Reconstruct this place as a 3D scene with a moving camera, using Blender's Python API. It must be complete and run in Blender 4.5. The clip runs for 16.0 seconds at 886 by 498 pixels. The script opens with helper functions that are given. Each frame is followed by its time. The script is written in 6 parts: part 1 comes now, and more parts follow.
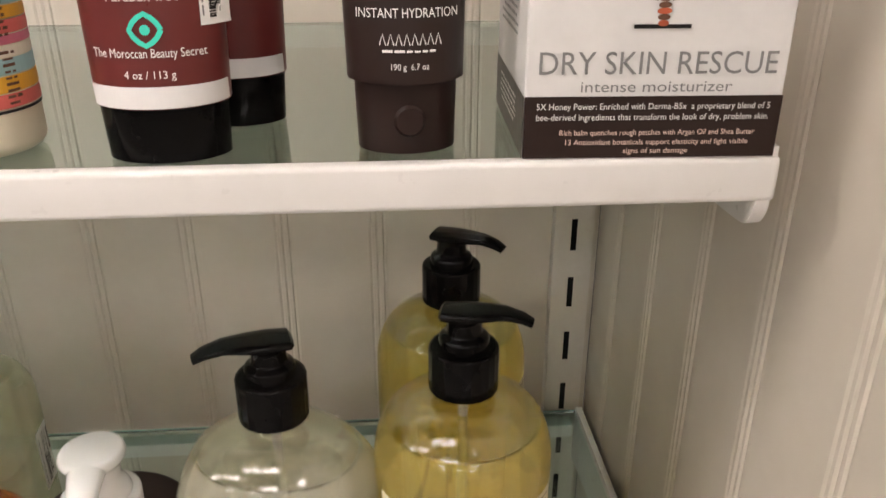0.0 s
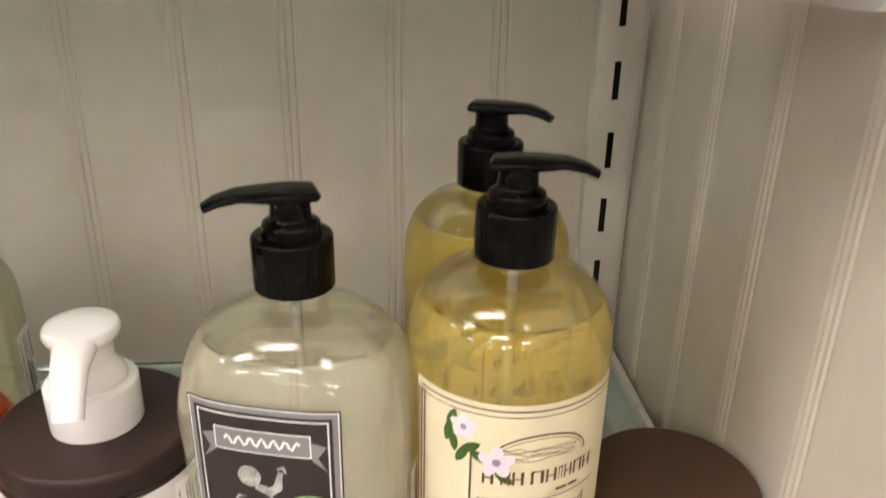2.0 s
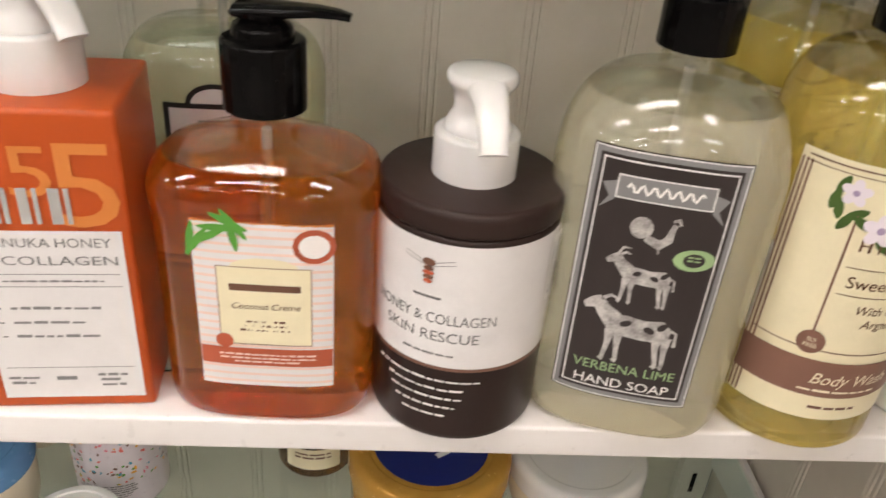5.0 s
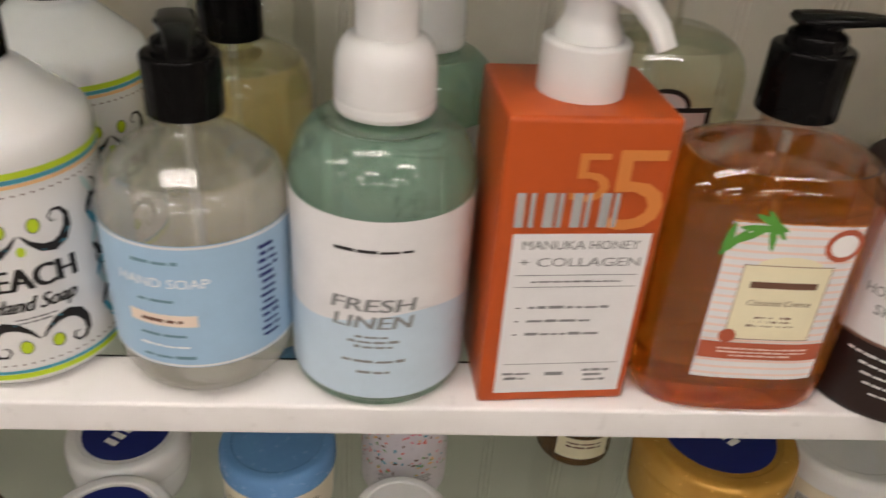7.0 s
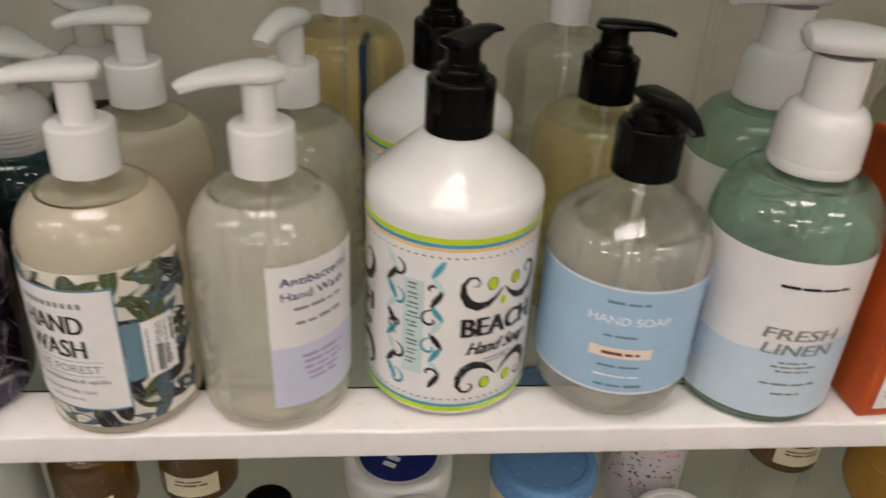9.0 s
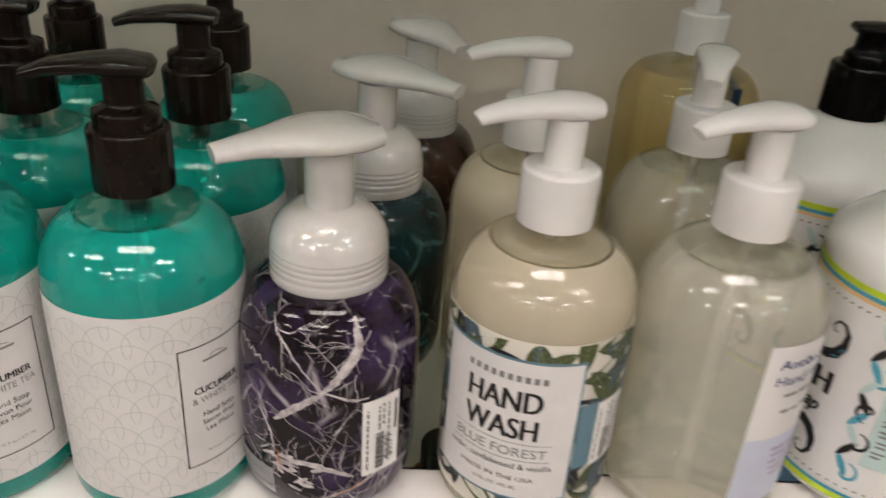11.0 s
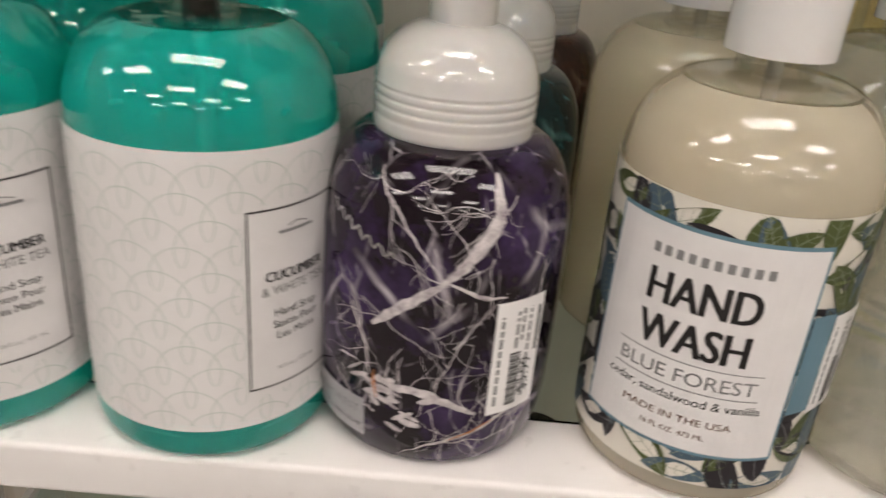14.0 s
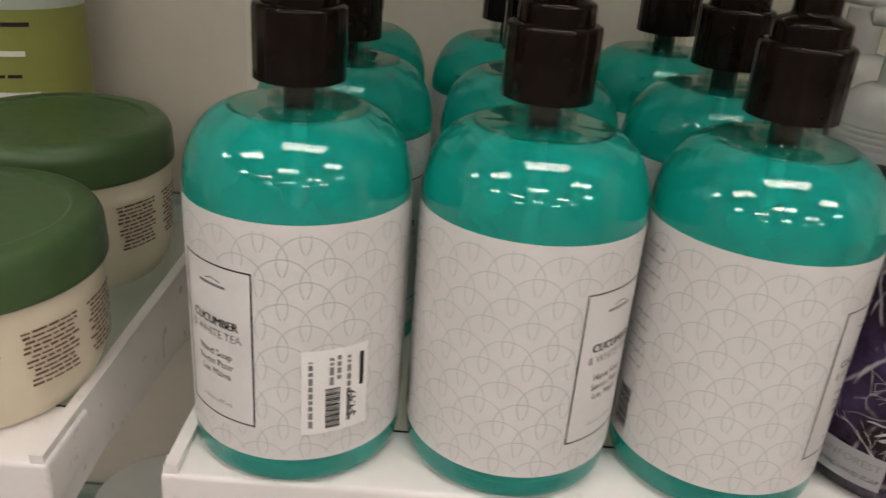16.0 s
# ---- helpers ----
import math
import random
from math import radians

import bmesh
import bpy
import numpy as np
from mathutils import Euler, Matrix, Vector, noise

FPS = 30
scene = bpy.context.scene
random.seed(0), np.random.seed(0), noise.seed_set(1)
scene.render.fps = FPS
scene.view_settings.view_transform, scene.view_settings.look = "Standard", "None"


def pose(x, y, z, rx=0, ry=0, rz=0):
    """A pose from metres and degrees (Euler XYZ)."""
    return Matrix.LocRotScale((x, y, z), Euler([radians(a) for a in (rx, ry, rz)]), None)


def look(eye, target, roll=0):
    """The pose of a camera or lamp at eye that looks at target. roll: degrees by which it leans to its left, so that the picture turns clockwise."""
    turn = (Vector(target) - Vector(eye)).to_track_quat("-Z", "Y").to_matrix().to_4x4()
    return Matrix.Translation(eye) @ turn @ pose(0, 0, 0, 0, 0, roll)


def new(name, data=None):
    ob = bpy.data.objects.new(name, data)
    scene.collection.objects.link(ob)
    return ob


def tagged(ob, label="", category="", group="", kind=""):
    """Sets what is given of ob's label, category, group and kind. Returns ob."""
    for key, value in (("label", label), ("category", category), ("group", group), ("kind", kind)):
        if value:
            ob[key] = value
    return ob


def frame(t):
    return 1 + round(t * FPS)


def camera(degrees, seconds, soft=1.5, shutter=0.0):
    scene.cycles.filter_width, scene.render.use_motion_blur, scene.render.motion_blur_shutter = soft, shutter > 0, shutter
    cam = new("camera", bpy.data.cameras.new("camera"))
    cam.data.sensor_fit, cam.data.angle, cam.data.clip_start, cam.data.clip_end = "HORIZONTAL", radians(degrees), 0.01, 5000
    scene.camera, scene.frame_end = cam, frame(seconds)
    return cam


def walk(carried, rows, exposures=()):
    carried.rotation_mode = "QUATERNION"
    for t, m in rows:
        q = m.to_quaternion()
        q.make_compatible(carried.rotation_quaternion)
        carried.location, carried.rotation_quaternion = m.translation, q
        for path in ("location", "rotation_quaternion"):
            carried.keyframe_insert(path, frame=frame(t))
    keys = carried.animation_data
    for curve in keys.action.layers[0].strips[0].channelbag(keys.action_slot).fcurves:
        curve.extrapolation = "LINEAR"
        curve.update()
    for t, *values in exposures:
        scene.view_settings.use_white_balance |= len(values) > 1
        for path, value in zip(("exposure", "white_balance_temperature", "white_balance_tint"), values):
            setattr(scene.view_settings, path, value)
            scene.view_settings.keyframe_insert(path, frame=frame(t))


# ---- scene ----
cam = camera(57.9, 16.0, 1.5, 0.5)
PATH = [
    (0, (-0.009, -0.271, 1.616), (0.136, 1.546, 0.792), 0.1),
    (0.5, (-0.008, -0.262, 1.606), (0.146, 1.578, 0.838), -0.5),
    (1, (-0.004, -0.257, 1.586), (0.169, 1.579, 0.812), -0.3),
    (1.5, (-0.018, -0.249, 1.562), (0.163, 1.586, 0.788), 0.1),
    (2, (-0.031, -0.249, 1.535), (0.139, 1.57, 0.722), 1.1),
    (2.5, (-0.044, -0.249, 1.518), (0.124, 1.559, 0.679), 1.6),
    (3, (-0.065, -0.248, 1.51), (0.091, 1.536, 0.621), 2.3),
    (3.5, (-0.097, -0.252, 1.51), (0.078, 1.537, 0.635), 3.3),
    (4, (-0.14, -0.265, 1.513), (0.023, 1.488, 0.562), 4.8),
    (4.2, (-0.149, -0.273, 1.504), (-0.004, 1.46, 0.516), 4.9),
    (6.3, (-0.331, -0.277, 1.471), (-0.164, 1.422, 0.429), 5.4),
    (6.5, (-0.362, -0.28, 1.474), (-0.196, 1.423, 0.439), 5.6),
    (7, (-0.422, -0.275, 1.475), (-0.276, 1.419, 0.421), 4.3),
    (7.5, (-0.486, -0.296, 1.478), (-0.358, 1.388, 0.407), 4.2),
    (8, (-0.539, -0.303, 1.493), (-0.37, 1.393, 0.447), 3.0),
    (8.5, (-0.586, -0.301, 1.497), (-0.398, 1.402, 0.466), 3.5),
    (9, (-0.647, -0.299, 1.503), (-0.471, 1.411, 0.48), 3.2),
    (9.5, (-0.7, -0.303, 1.509), (-0.514, 1.422, 0.514), 3.2),
    (10, (-0.764, -0.302, 1.496), (-0.578, 1.424, 0.503), 4.4),
    (10.2, (-0.783, -0.293, 1.497), (-0.611, 1.439, 0.512), 4.5),
    (12.3, (-0.878, -0.171, 1.395), (-0.891, 1.628, 0.522), 4.7),
    (12.5, (-0.871, -0.169, 1.385), (-0.889, 1.633, 0.516), 4.9),
    (13, (-0.86, -0.168, 1.369), (-0.866, 1.629, 0.491), 5.1),
    (13.5, (-0.86, -0.165, 1.371), (-0.858, 1.633, 0.496), 5.1),
    (14, (-0.873, -0.18, 1.376), (-0.864, 1.624, 0.513), 5.1),
    (14.5, (-0.933, -0.195, 1.393), (-0.913, 1.593, 0.496), 4.6),
    (15, (-0.991, -0.203, 1.407), (-1.028, 1.593, 0.528), 4.1),
    (15.5, (-1.028, -0.217, 1.407), (-1.071, 1.593, 0.557), 4.7),
    (16, (-1.063, -0.212, 1.403), (-1.048, 1.61, 0.577), 4.6),
]
EXPOSURES = [(0, -0.45), (1.4, -0.3), (2.0, -0.05), (3.0, -0.05), (4.2, -0.2), (6.3, -0.77), (8, -1.0), (10.2, -1.0), (12.5, -0.75), (14.5, -0.95), (16, -1.12)]
walk(cam, [(t, look(eye, target, roll)) for t, eye, target, roll in PATH], EXPOSURES)

# ---- light ----
world = bpy.data.worlds.new("world")
world.use_nodes = True
world.node_tree.nodes["Background"].inputs[0].default_value = (1.0, 0.97, 0.93, 1)
world.node_tree.nodes["Background"].inputs[1].default_value = 0.02
scene.world = world
LAMP = 48.0
LAMPS = [(-0.85, -0.62), (0.9, -1.7), (-2.75, -1.3), (2.8, -0.6), (-4.9, -0.9), (-1.2, -2.9), (-3.0, -4.2), (0.9, -4.2), (2.8, -3.2), (-4.8, -3.4), (-1.2, -5.6), (2.8, -5.8), (-3.5, -6.6), (0.9, -6.8)]
LAMP_TINT = (1.0, 0.905, 0.85)


# ---- materials ----
def shader(name, col=(0.8, 0.8, 0.8), rough=0.5, metal=0.0, trans=0.0, ior=1.45, coat=0.0, sss=0.0, spec=0.5):
    m = bpy.data.materials.new(name)
    m.use_nodes = True
    b = m.node_tree.nodes["Principled BSDF"]
    b.inputs["Base Color"].default_value = (*col, 1)
    b.inputs["Roughness"].default_value = rough
    b.inputs["Metallic"].default_value = metal
    b.inputs["Transmission Weight"].default_value = trans
    b.inputs["IOR"].default_value = ior
    b.inputs["Coat Weight"].default_value = coat
    b.inputs["Coat Roughness"].default_value = 0.03
    b.inputs["Specular IOR Level"].default_value = spec
    b.inputs["Subsurface Weight"].default_value = sss
    b.inputs["Subsurface Radius"].default_value = (0.01, 0.008, 0.006)
    return m, m.node_tree, b


def node(tree, kind, **values):
    n = tree.nodes.new(kind)
    for key, value in values.items():
        n.inputs[key.replace("_", " ")].default_value = value
    return n


def grain(tree, b, col, dark, scale, bump=0.05, rough=None, fine=6.0):
    """Uneven colour at two scales, a fine relief and uneven gloss."""
    link = tree.links.new
    co = tree.nodes.new("ShaderNodeTexCoord")
    big = node(tree, "ShaderNodeTexNoise", Scale=scale, Detail=4.0, Roughness=0.6)
    small = node(tree, "ShaderNodeTexNoise", Scale=scale * fine, Detail=3.0)
    link(co.outputs["Object"], big.inputs["Vector"])
    link(co.outputs["Object"], small.inputs["Vector"])
    both = tree.nodes.new("ShaderNodeMath")
    both.operation = "MULTIPLY_ADD"
    both.inputs[1].default_value = 0.35
    link(small.outputs["Fac"], both.inputs[0])
    link(big.outputs["Fac"], both.inputs[2])
    ramp = tree.nodes.new("ShaderNodeValToRGB")
    ramp.color_ramp.elements[0].position, ramp.color_ramp.elements[0].color = 0.4, (*dark, 1)
    ramp.color_ramp.elements[1].position, ramp.color_ramp.elements[1].color = 0.85, (*col, 1)
    link(both.outputs[0], ramp.inputs[0])
    link(ramp.outputs[0], b.inputs["Base Color"])
    if bump:
        bp = node(tree, "ShaderNodeBump", Strength=bump, Distance=0.0005)
        link(small.outputs["Fac"], bp.inputs["Height"])
        link(bp.outputs[0], b.inputs["Normal"])
    if rough:
        rr = tree.nodes.new("ShaderNodeMapRange")
        rr.inputs[3].default_value, rr.inputs[4].default_value = rough
        link(small.outputs["Fac"], rr.inputs[0])
        link(rr.outputs[0], b.inputs["Roughness"])


def surface(name, col, dark=None, rough=0.4, scale=25.0, bump=0.05, spread=0.08, **kw):
    m, tree, b = shader(name, col, rough, **kw)
    grain(tree, b, col, dark or tuple(c * 0.9 for c in col), scale, bump, (max(0.02, rough - spread), rough + spread))
    return m


def plain(name, col, rough=0.4, **kw):
    return shader(name, col, rough, **kw)[0]


def paper(name, col, rough=0.32):
    """A printed, slightly glossy film label."""
    return surface(name, col, tuple(c * 0.94 for c in col), rough, 60.0, 0.02, 0.05, spec=0.3)


def ink(name, col):
    return plain(name, col, 0.4, spec=0.25)


PAINT = surface("white_enamel", (0.755, 0.735, 0.72), (0.71, 0.685, 0.665), 0.3, 18.0, 0.04)
BOARD = surface("beadboard_paint", (0.63, 0.575, 0.50), (0.56, 0.505, 0.435), 0.38, 9.0, 0.08)
STANDARD = surface("standard_paint", (0.66, 0.62, 0.56), (0.6, 0.56, 0.5), 0.35, 30.0, 0.05)
# near-black colour for the shade within the upright's slots
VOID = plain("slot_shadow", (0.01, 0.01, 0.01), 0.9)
GLASS = plain("shelf_glass", (0.78, 0.93, 0.88), 0.0, trans=1.0, ior=1.5)
GLASS_EDGE = plain("glass_edge", (0.30, 0.52, 0.48), 0.25, trans=0.4)
FLOOR = surface("floor_tile", (0.38, 0.36, 0.33), (0.3, 0.285, 0.26), 0.25, 3.0, 0.02)
WALL = surface("wall_paint", (0.36, 0.35, 0.33), (0.32, 0.31, 0.29), 0.6, 2.0, 0.05)
CEIL = surface("ceiling_tile", (0.42, 0.41, 0.39), (0.36, 0.35, 0.33), 0.8, 8.0, 0.1)
BLACK = surface("black_plastic", (0.004, 0.0035, 0.0035), (0.0025, 0.0025, 0.0025), 0.10, 80.0, 0.02, 0.03, spec=0.12)
SOFTBLACK = surface("dark_brown_black_plastic", (0.011, 0.007, 0.005), (0.006, 0.004, 0.003), 0.10, 80.0, 0.02, 0.04, spec=0.22)
WHITE = surface("white_plastic", (0.77, 0.76, 0.75), (0.74, 0.73, 0.715), 0.08, 50.0, 0.015, 0.04, sss=0.1)
PEARL = surface("pearl_plastic", (0.88, 0.865, 0.84), (0.78, 0.765, 0.74), 0.07, 40.0, 0.03, 0.03, trans=0.3, sss=0.15, coat=1.0)
CLEAR = plain("clear_plastic", (0.98, 0.98, 0.96), 0.01, trans=1.0, ior=1.45)
TUBE = plain("dip_tube_plastic", (0.85, 0.84, 0.78), 0.2, trans=0.6)


def let_through(m, col, share):
    """Part of the light goes straight through the thin clear wall."""
    tree = m.node_tree
    clear = tree.nodes.new("ShaderNodeBsdfTransparent")
    clear.inputs[0].default_value = (*col, 1)
    mix = tree.nodes.new("ShaderNodeMixShader")
    mix.inputs[0].default_value = share
    tree.links.new(tree.nodes["Principled BSDF"].outputs[0], mix.inputs[1])
    tree.links.new(clear.outputs[0], mix.inputs[2])
    gloss = tree.nodes.new("ShaderNodeBsdfGlossy")
    gloss.inputs["Roughness"].default_value = 0.008
    rim = tree.nodes.new("ShaderNodeLayerWeight")
    steep = tree.nodes.new("ShaderNodeMath")
    steep.operation = "POWER"
    steep.inputs[1].default_value = 4.0
    share_of_gloss = tree.nodes.new("ShaderNodeMath")
    share_of_gloss.operation = "MULTIPLY_ADD"
    share_of_gloss.inputs[1].default_value, share_of_gloss.inputs[2].default_value = 0.35, 0.045
    tree.links.new(rim.outputs["Facing"], steep.inputs[0])
    tree.links.new(steep.outputs[0], share_of_gloss.inputs[0])
    top = tree.nodes.new("ShaderNodeMixShader")
    tree.links.new(share_of_gloss.outputs[0], top.inputs[0])
    tree.links.new(mix.outputs[0], top.inputs[1])
    tree.links.new(gloss.outputs[0], top.inputs[2])
    tree.links.new(top.outputs[0], tree.nodes["Material Output"].inputs["Surface"])


let_through(CLEAR, (0.99, 0.99, 0.97), 0.84)


def liquid(name, col, trans=0.85, rough=0.02, cloud=0.0, share=0.5):
    m, tree, b = shader(name, col, rough, trans=trans, ior=1.36)
    let_through(m, col, share)
    if cloud:
        co = tree.nodes.new("ShaderNodeTexCoord")
        n = node(tree, "ShaderNodeTexNoise", Scale=30.0, Detail=3.0)
        tree.links.new(co.outputs["Object"], n.inputs["Vector"])
        ramp = tree.nodes.new("ShaderNodeValToRGB")
        ramp.color_ramp.elements[0].color = (*(c * (1 - cloud) for c in col), 1)
        ramp.color_ramp.elements[1].color = (*(min(1, c * (1 + cloud)) for c in col), 1)
        ramp.color_ramp.elements[0].position, ramp.color_ramp.elements[1].position = 0.3, 0.7
        tree.links.new(n.outputs["Fac"], ramp.inputs[0])
        tree.links.new(ramp.outputs[0], b.inputs["Base Color"])
    return m


TEAL = liquid("teal_soap", (0.018, 0.72, 0.61), 0.54, 0.02, 0.08, 0.34)
GREEN = liquid("sage_green_soap", (0.62, 0.82, 0.69), 0.68, 0.02, 0.05, 0.5)
YELLOW = liquid("yellow_soap", (1.0, 0.85, 0.28), 0.68, 0.01, 0.03, 0.42)
PALEGOLD = liquid("pale_gold_soap", (0.98, 0.87, 0.52), 0.72, 0.02, 0.0, 0.48)
STRAW = liquid("straw_clear_soap", (1.0, 0.955, 0.79), 0.60, 0.01, 0.02, 0.42)
ORANGE = liquid("orange_soap", (1.0, 0.36, 0.05), 0.95, 0.01, 0.06, 0.35)
BEIGE = liquid("beige_soap", (1.0, 0.91, 0.745), 0.46, 0.02, 0.03, 0.36)
MILKY = liquid("milky_clear_soap", (1.0, 0.97, 0.88), 0.58, 0.02, 0.03, 0.42)
WATER = liquid("water_clear_soap", (1.0, 0.99, 0.96), 0.66, 0.01, 0.0, 0.52)
OLIVE = liquid("pale_olive_soap", (0.93, 0.93, 0.76), 0.74)

CREAM = paper("cream_label", (0.77, 0.705, 0.49))
OFFWHITE = paper("white_label", (0.725, 0.71, 0.705))
STICKER = paper("sticker_paper", (0.86, 0.85, 0.84))
SKY = paper("light_blue_label", (0.34, 0.50, 0.66))
SLATE = paper("blackboard_label", (0.035, 0.027, 0.025), 0.4)
UMBER = paper("dark_brown_label", (0.024, 0.013, 0.011), 0.30)
MAROON = paper("maroon_label", (0.12, 0.022, 0.02), 0.3)
RUST = paper("rust_orange_carton", (0.44, 0.076, 0.015), 0.33)
GOLDINK = ink("orange_gold_ink", (0.58, 0.20, 0.05))
INK = ink("black_ink", (0.02, 0.018, 0.018))
GREYINK = ink("grey_ink", (0.22, 0.22, 0.22))
PALEINK = ink("pale_green_grey_ink", (0.42, 0.47, 0.44))
SCALEINK = ink("pale_scale_ink", (0.50, 0.545, 0.51))
WHITEINK = ink("white_ink", (0.82, 0.8, 0.78))
BROWNINK = ink("brown_ink", (0.14, 0.07, 0.045))
BROWNBAND = ink("brown_band_ink", (0.20, 0.105, 0.075))
TERRACOTTA = ink("terracotta_ink", (0.42, 0.10, 0.05))
PINKINK = ink("pale_pink_ink", (0.78, 0.58, 0.50))
SILVER = plain("silver_foil", (0.75, 0.75, 0.75), 0.25, metal=0.9)
LIME = ink("lime_ink", (0.48, 0.62, 0.03))
AQUA = ink("aqua_ink", (0.08, 0.33, 0.44))
NAVY = ink("navy_ink", (0.012, 0.02, 0.14))
PEACH = ink("peach_ink", (0.80, 0.50, 0.24))
LEAFGREEN = ink("leaf_green_ink", (0.075, 0.095, 0.032))
LEAFBLUE = ink("leaf_blue_ink", (0.07, 0.11, 0.145))
LEAFDARK = ink("leaf_black_ink", (0.025, 0.022, 0.025))
LEAFLIGHT = ink("pale_leaf_ink", (0.24, 0.27, 0.20))
TURQ = ink("turquoise_ink", (0.05, 0.55, 0.42))
VIOLET = ink("violet_ink", (0.35, 0.27, 0.42))
STEELBLUE = ink("steel_blue_ink", (0.13, 0.23, 0.29))
RUSTINK = ink("rust_streak_ink", (0.40, 0.15, 0.05))
STRIPES = [ink("stripe_ink_" + n, c) for n, c in (("coral", (0.72, 0.16, 0.14)), ("amber", (0.80, 0.42, 0.05)), ("aqua", (0.35, 0.55, 0.58)), ("cream", (0.80, 0.74, 0.62)), ("rose", (0.70, 0.20, 0.28)))]
LIDBROWN = surface("bronze_brown_lid", (0.082, 0.046, 0.029), (0.078, 0.043, 0.027), 0.30, 220.0, 0.0, 0.01, metal=0.4)
LIDUMBER = surface("umber_lid", (0.030, 0.017, 0.014), (0.025, 0.014, 0.012), 0.36, 30.0, 0.03, spec=0.25)
LIDGREEN = surface("green_lid", (0.050, 0.098, 0.032), (0.040, 0.080, 0.026), 0.34, 30.0, 0.03)
LIDBLUE = surface("blue_lid", (0.13, 0.29, 0.55), (0.11, 0.25, 0.49), 0.25, 30.0, 0.03)
LIDGOLD = surface("gold_lid", (0.62, 0.34, 0.06), (0.52, 0.27, 0.045), 0.24, 30.0, 0.03, metal=0.35)
IVORY = surface("ivory_plastic", (0.78, 0.70, 0.54), (0.72, 0.64, 0.48), 0.33, 30.0, 0.02)
AMBER = liquid("amber_bottle", (0.42, 0.20, 0.03), 0.8)
MIST = surface("mist_green_plastic", (0.56, 0.60, 0.53), (0.5, 0.54, 0.47), 0.3, 30.0, 0.02)


def marble(name, base, vein, glow):
    """Polished stone print: dark clouds, pale veins of two widths."""
    m, tree, b = shader(name, base, 0.08, coat=0.5, spec=0.15)
    link = tree.links.new
    co = tree.nodes.new("ShaderNodeTexCoord")
    warp = node(tree, "ShaderNodeTexNoise", Scale=22.0, Detail=4.0)
    link(co.outputs["Object"], warp.inputs["Vector"])
    mixv = tree.nodes.new("ShaderNodeVectorMath")
    mixv.operation = "MULTIPLY_ADD"
    mixv.inputs[1].default_value = (0.011, 0.011, 0.011)
    link(warp.outputs["Color"], mixv.inputs[0])
    link(co.outputs["Object"], mixv.inputs[2])
    cloud = node(tree, "ShaderNodeTexNoise", Scale=28.0, Detail=5.0, Roughness=0.65)
    link(mixv.outputs[0], cloud.inputs["Vector"])
    ramp = tree.nodes.new("ShaderNodeValToRGB")
    els = ramp.color_ramp.elements
    els[0].position, els[0].color = 0.45, (*base, 1)
    els[1].position, els[1].color = 0.74, (*glow, 1)
    link(cloud.outputs["Fac"], ramp.inputs[0])
    last = ramp.outputs[0]
    for scale, lo, hi, lean in ((27.0, 0.006, 0.030, 38), (48.0, 0.004, 0.030, -52), (90.0, 0.004, 0.036, 62)):
        shift = tree.nodes.new("ShaderNodeMapping")
        shift.inputs["Location"].default_value = (scale * 0.011, 0.3 * scale, 0.7 * scale)
        shift.inputs["Rotation"].default_value = (0, radians(lean), 0)
        shift.inputs["Scale"].default_value = (1.0, 1.0, 0.55)
        link(mixv.outputs[0], shift.inputs[0])
        ridge = node(tree, "ShaderNodeTexVoronoi", Scale=scale)
        ridge.feature = "DISTANCE_TO_EDGE"
        link(shift.outputs[0], ridge.inputs["Vector"])
        rg = tree.nodes.new("ShaderNodeMapRange")
        rg.inputs[1].default_value, rg.inputs[2].default_value = lo, hi
        rg.inputs[3].default_value, rg.inputs[4].default_value = 0.85, 0.0
        link(ridge.outputs["Distance"], rg.inputs[0])
        thin = node(tree, "ShaderNodeTexNoise", Scale=scale * 0.8 + 8, Detail=3.0)
        link(co.outputs["Object"], thin.inputs["Vector"])
        cut = tree.nodes.new("ShaderNodeMapRange")
        cut.inputs[1].default_value, cut.inputs[2].default_value = 0.50, 0.70
        link(thin.outputs["Fac"], cut.inputs[0])
        mul = tree.nodes.new("ShaderNodeMath")
        mul.operation = "MULTIPLY"
        link(rg.outputs[0], mul.inputs[0])
        link(cut.outputs[0], mul.inputs[1])
        mx = tree.nodes.new("ShaderNodeMixRGB")
        mx.inputs[2].default_value = (*vein, 1)
        link(mul.outputs[0], mx.inputs[0])
        link(last, mx.inputs[1])
        last = mx.outputs[0]
    link(last, b.inputs["Base Color"])
    return m


PURPLE = marble("purple_marble_print", (0.010, 0.006, 0.009), (0.48, 0.44, 0.47), (0.060, 0.034, 0.115))
VEIN = surface("pale_vein_print", (0.66, 0.62, 0.62), (0.20, 0.17, 0.19), 0.12, 260.0, 0.0, 0.02, coat=0.6)
TEALSTONE = marble("dark_teal_marble_print", (0.008, 0.016, 0.018), (0.12, 0.3, 0.3), (0.01, 0.06, 0.07))
BROWNSTONE = marble("dark_brown_marble_print", (0.02, 0.01, 0.008), (0.2, 0.14, 0.11), (0.07, 0.03, 0.02))


# ---- mesh helpers ----
def data_of(name, bm, material, smooth=True, sharp=40):
    bmesh.ops.recalc_face_normals(bm, faces=bm.faces)
    for f in bm.faces:
        f.smooth = smooth
    me = bpy.data.meshes.new(name)
    bm.to_mesh(me)
    bm.free()
    me.materials.append(material)
    if smooth:
        me.set_sharp_from_angle(angle=radians(sharp))
    return me


def part(name, bm, material, parent, label="", smooth=True):
    ob = new(name, data_of(name, bm, material, smooth))
    ob.parent = parent
    return tagged(ob, label)


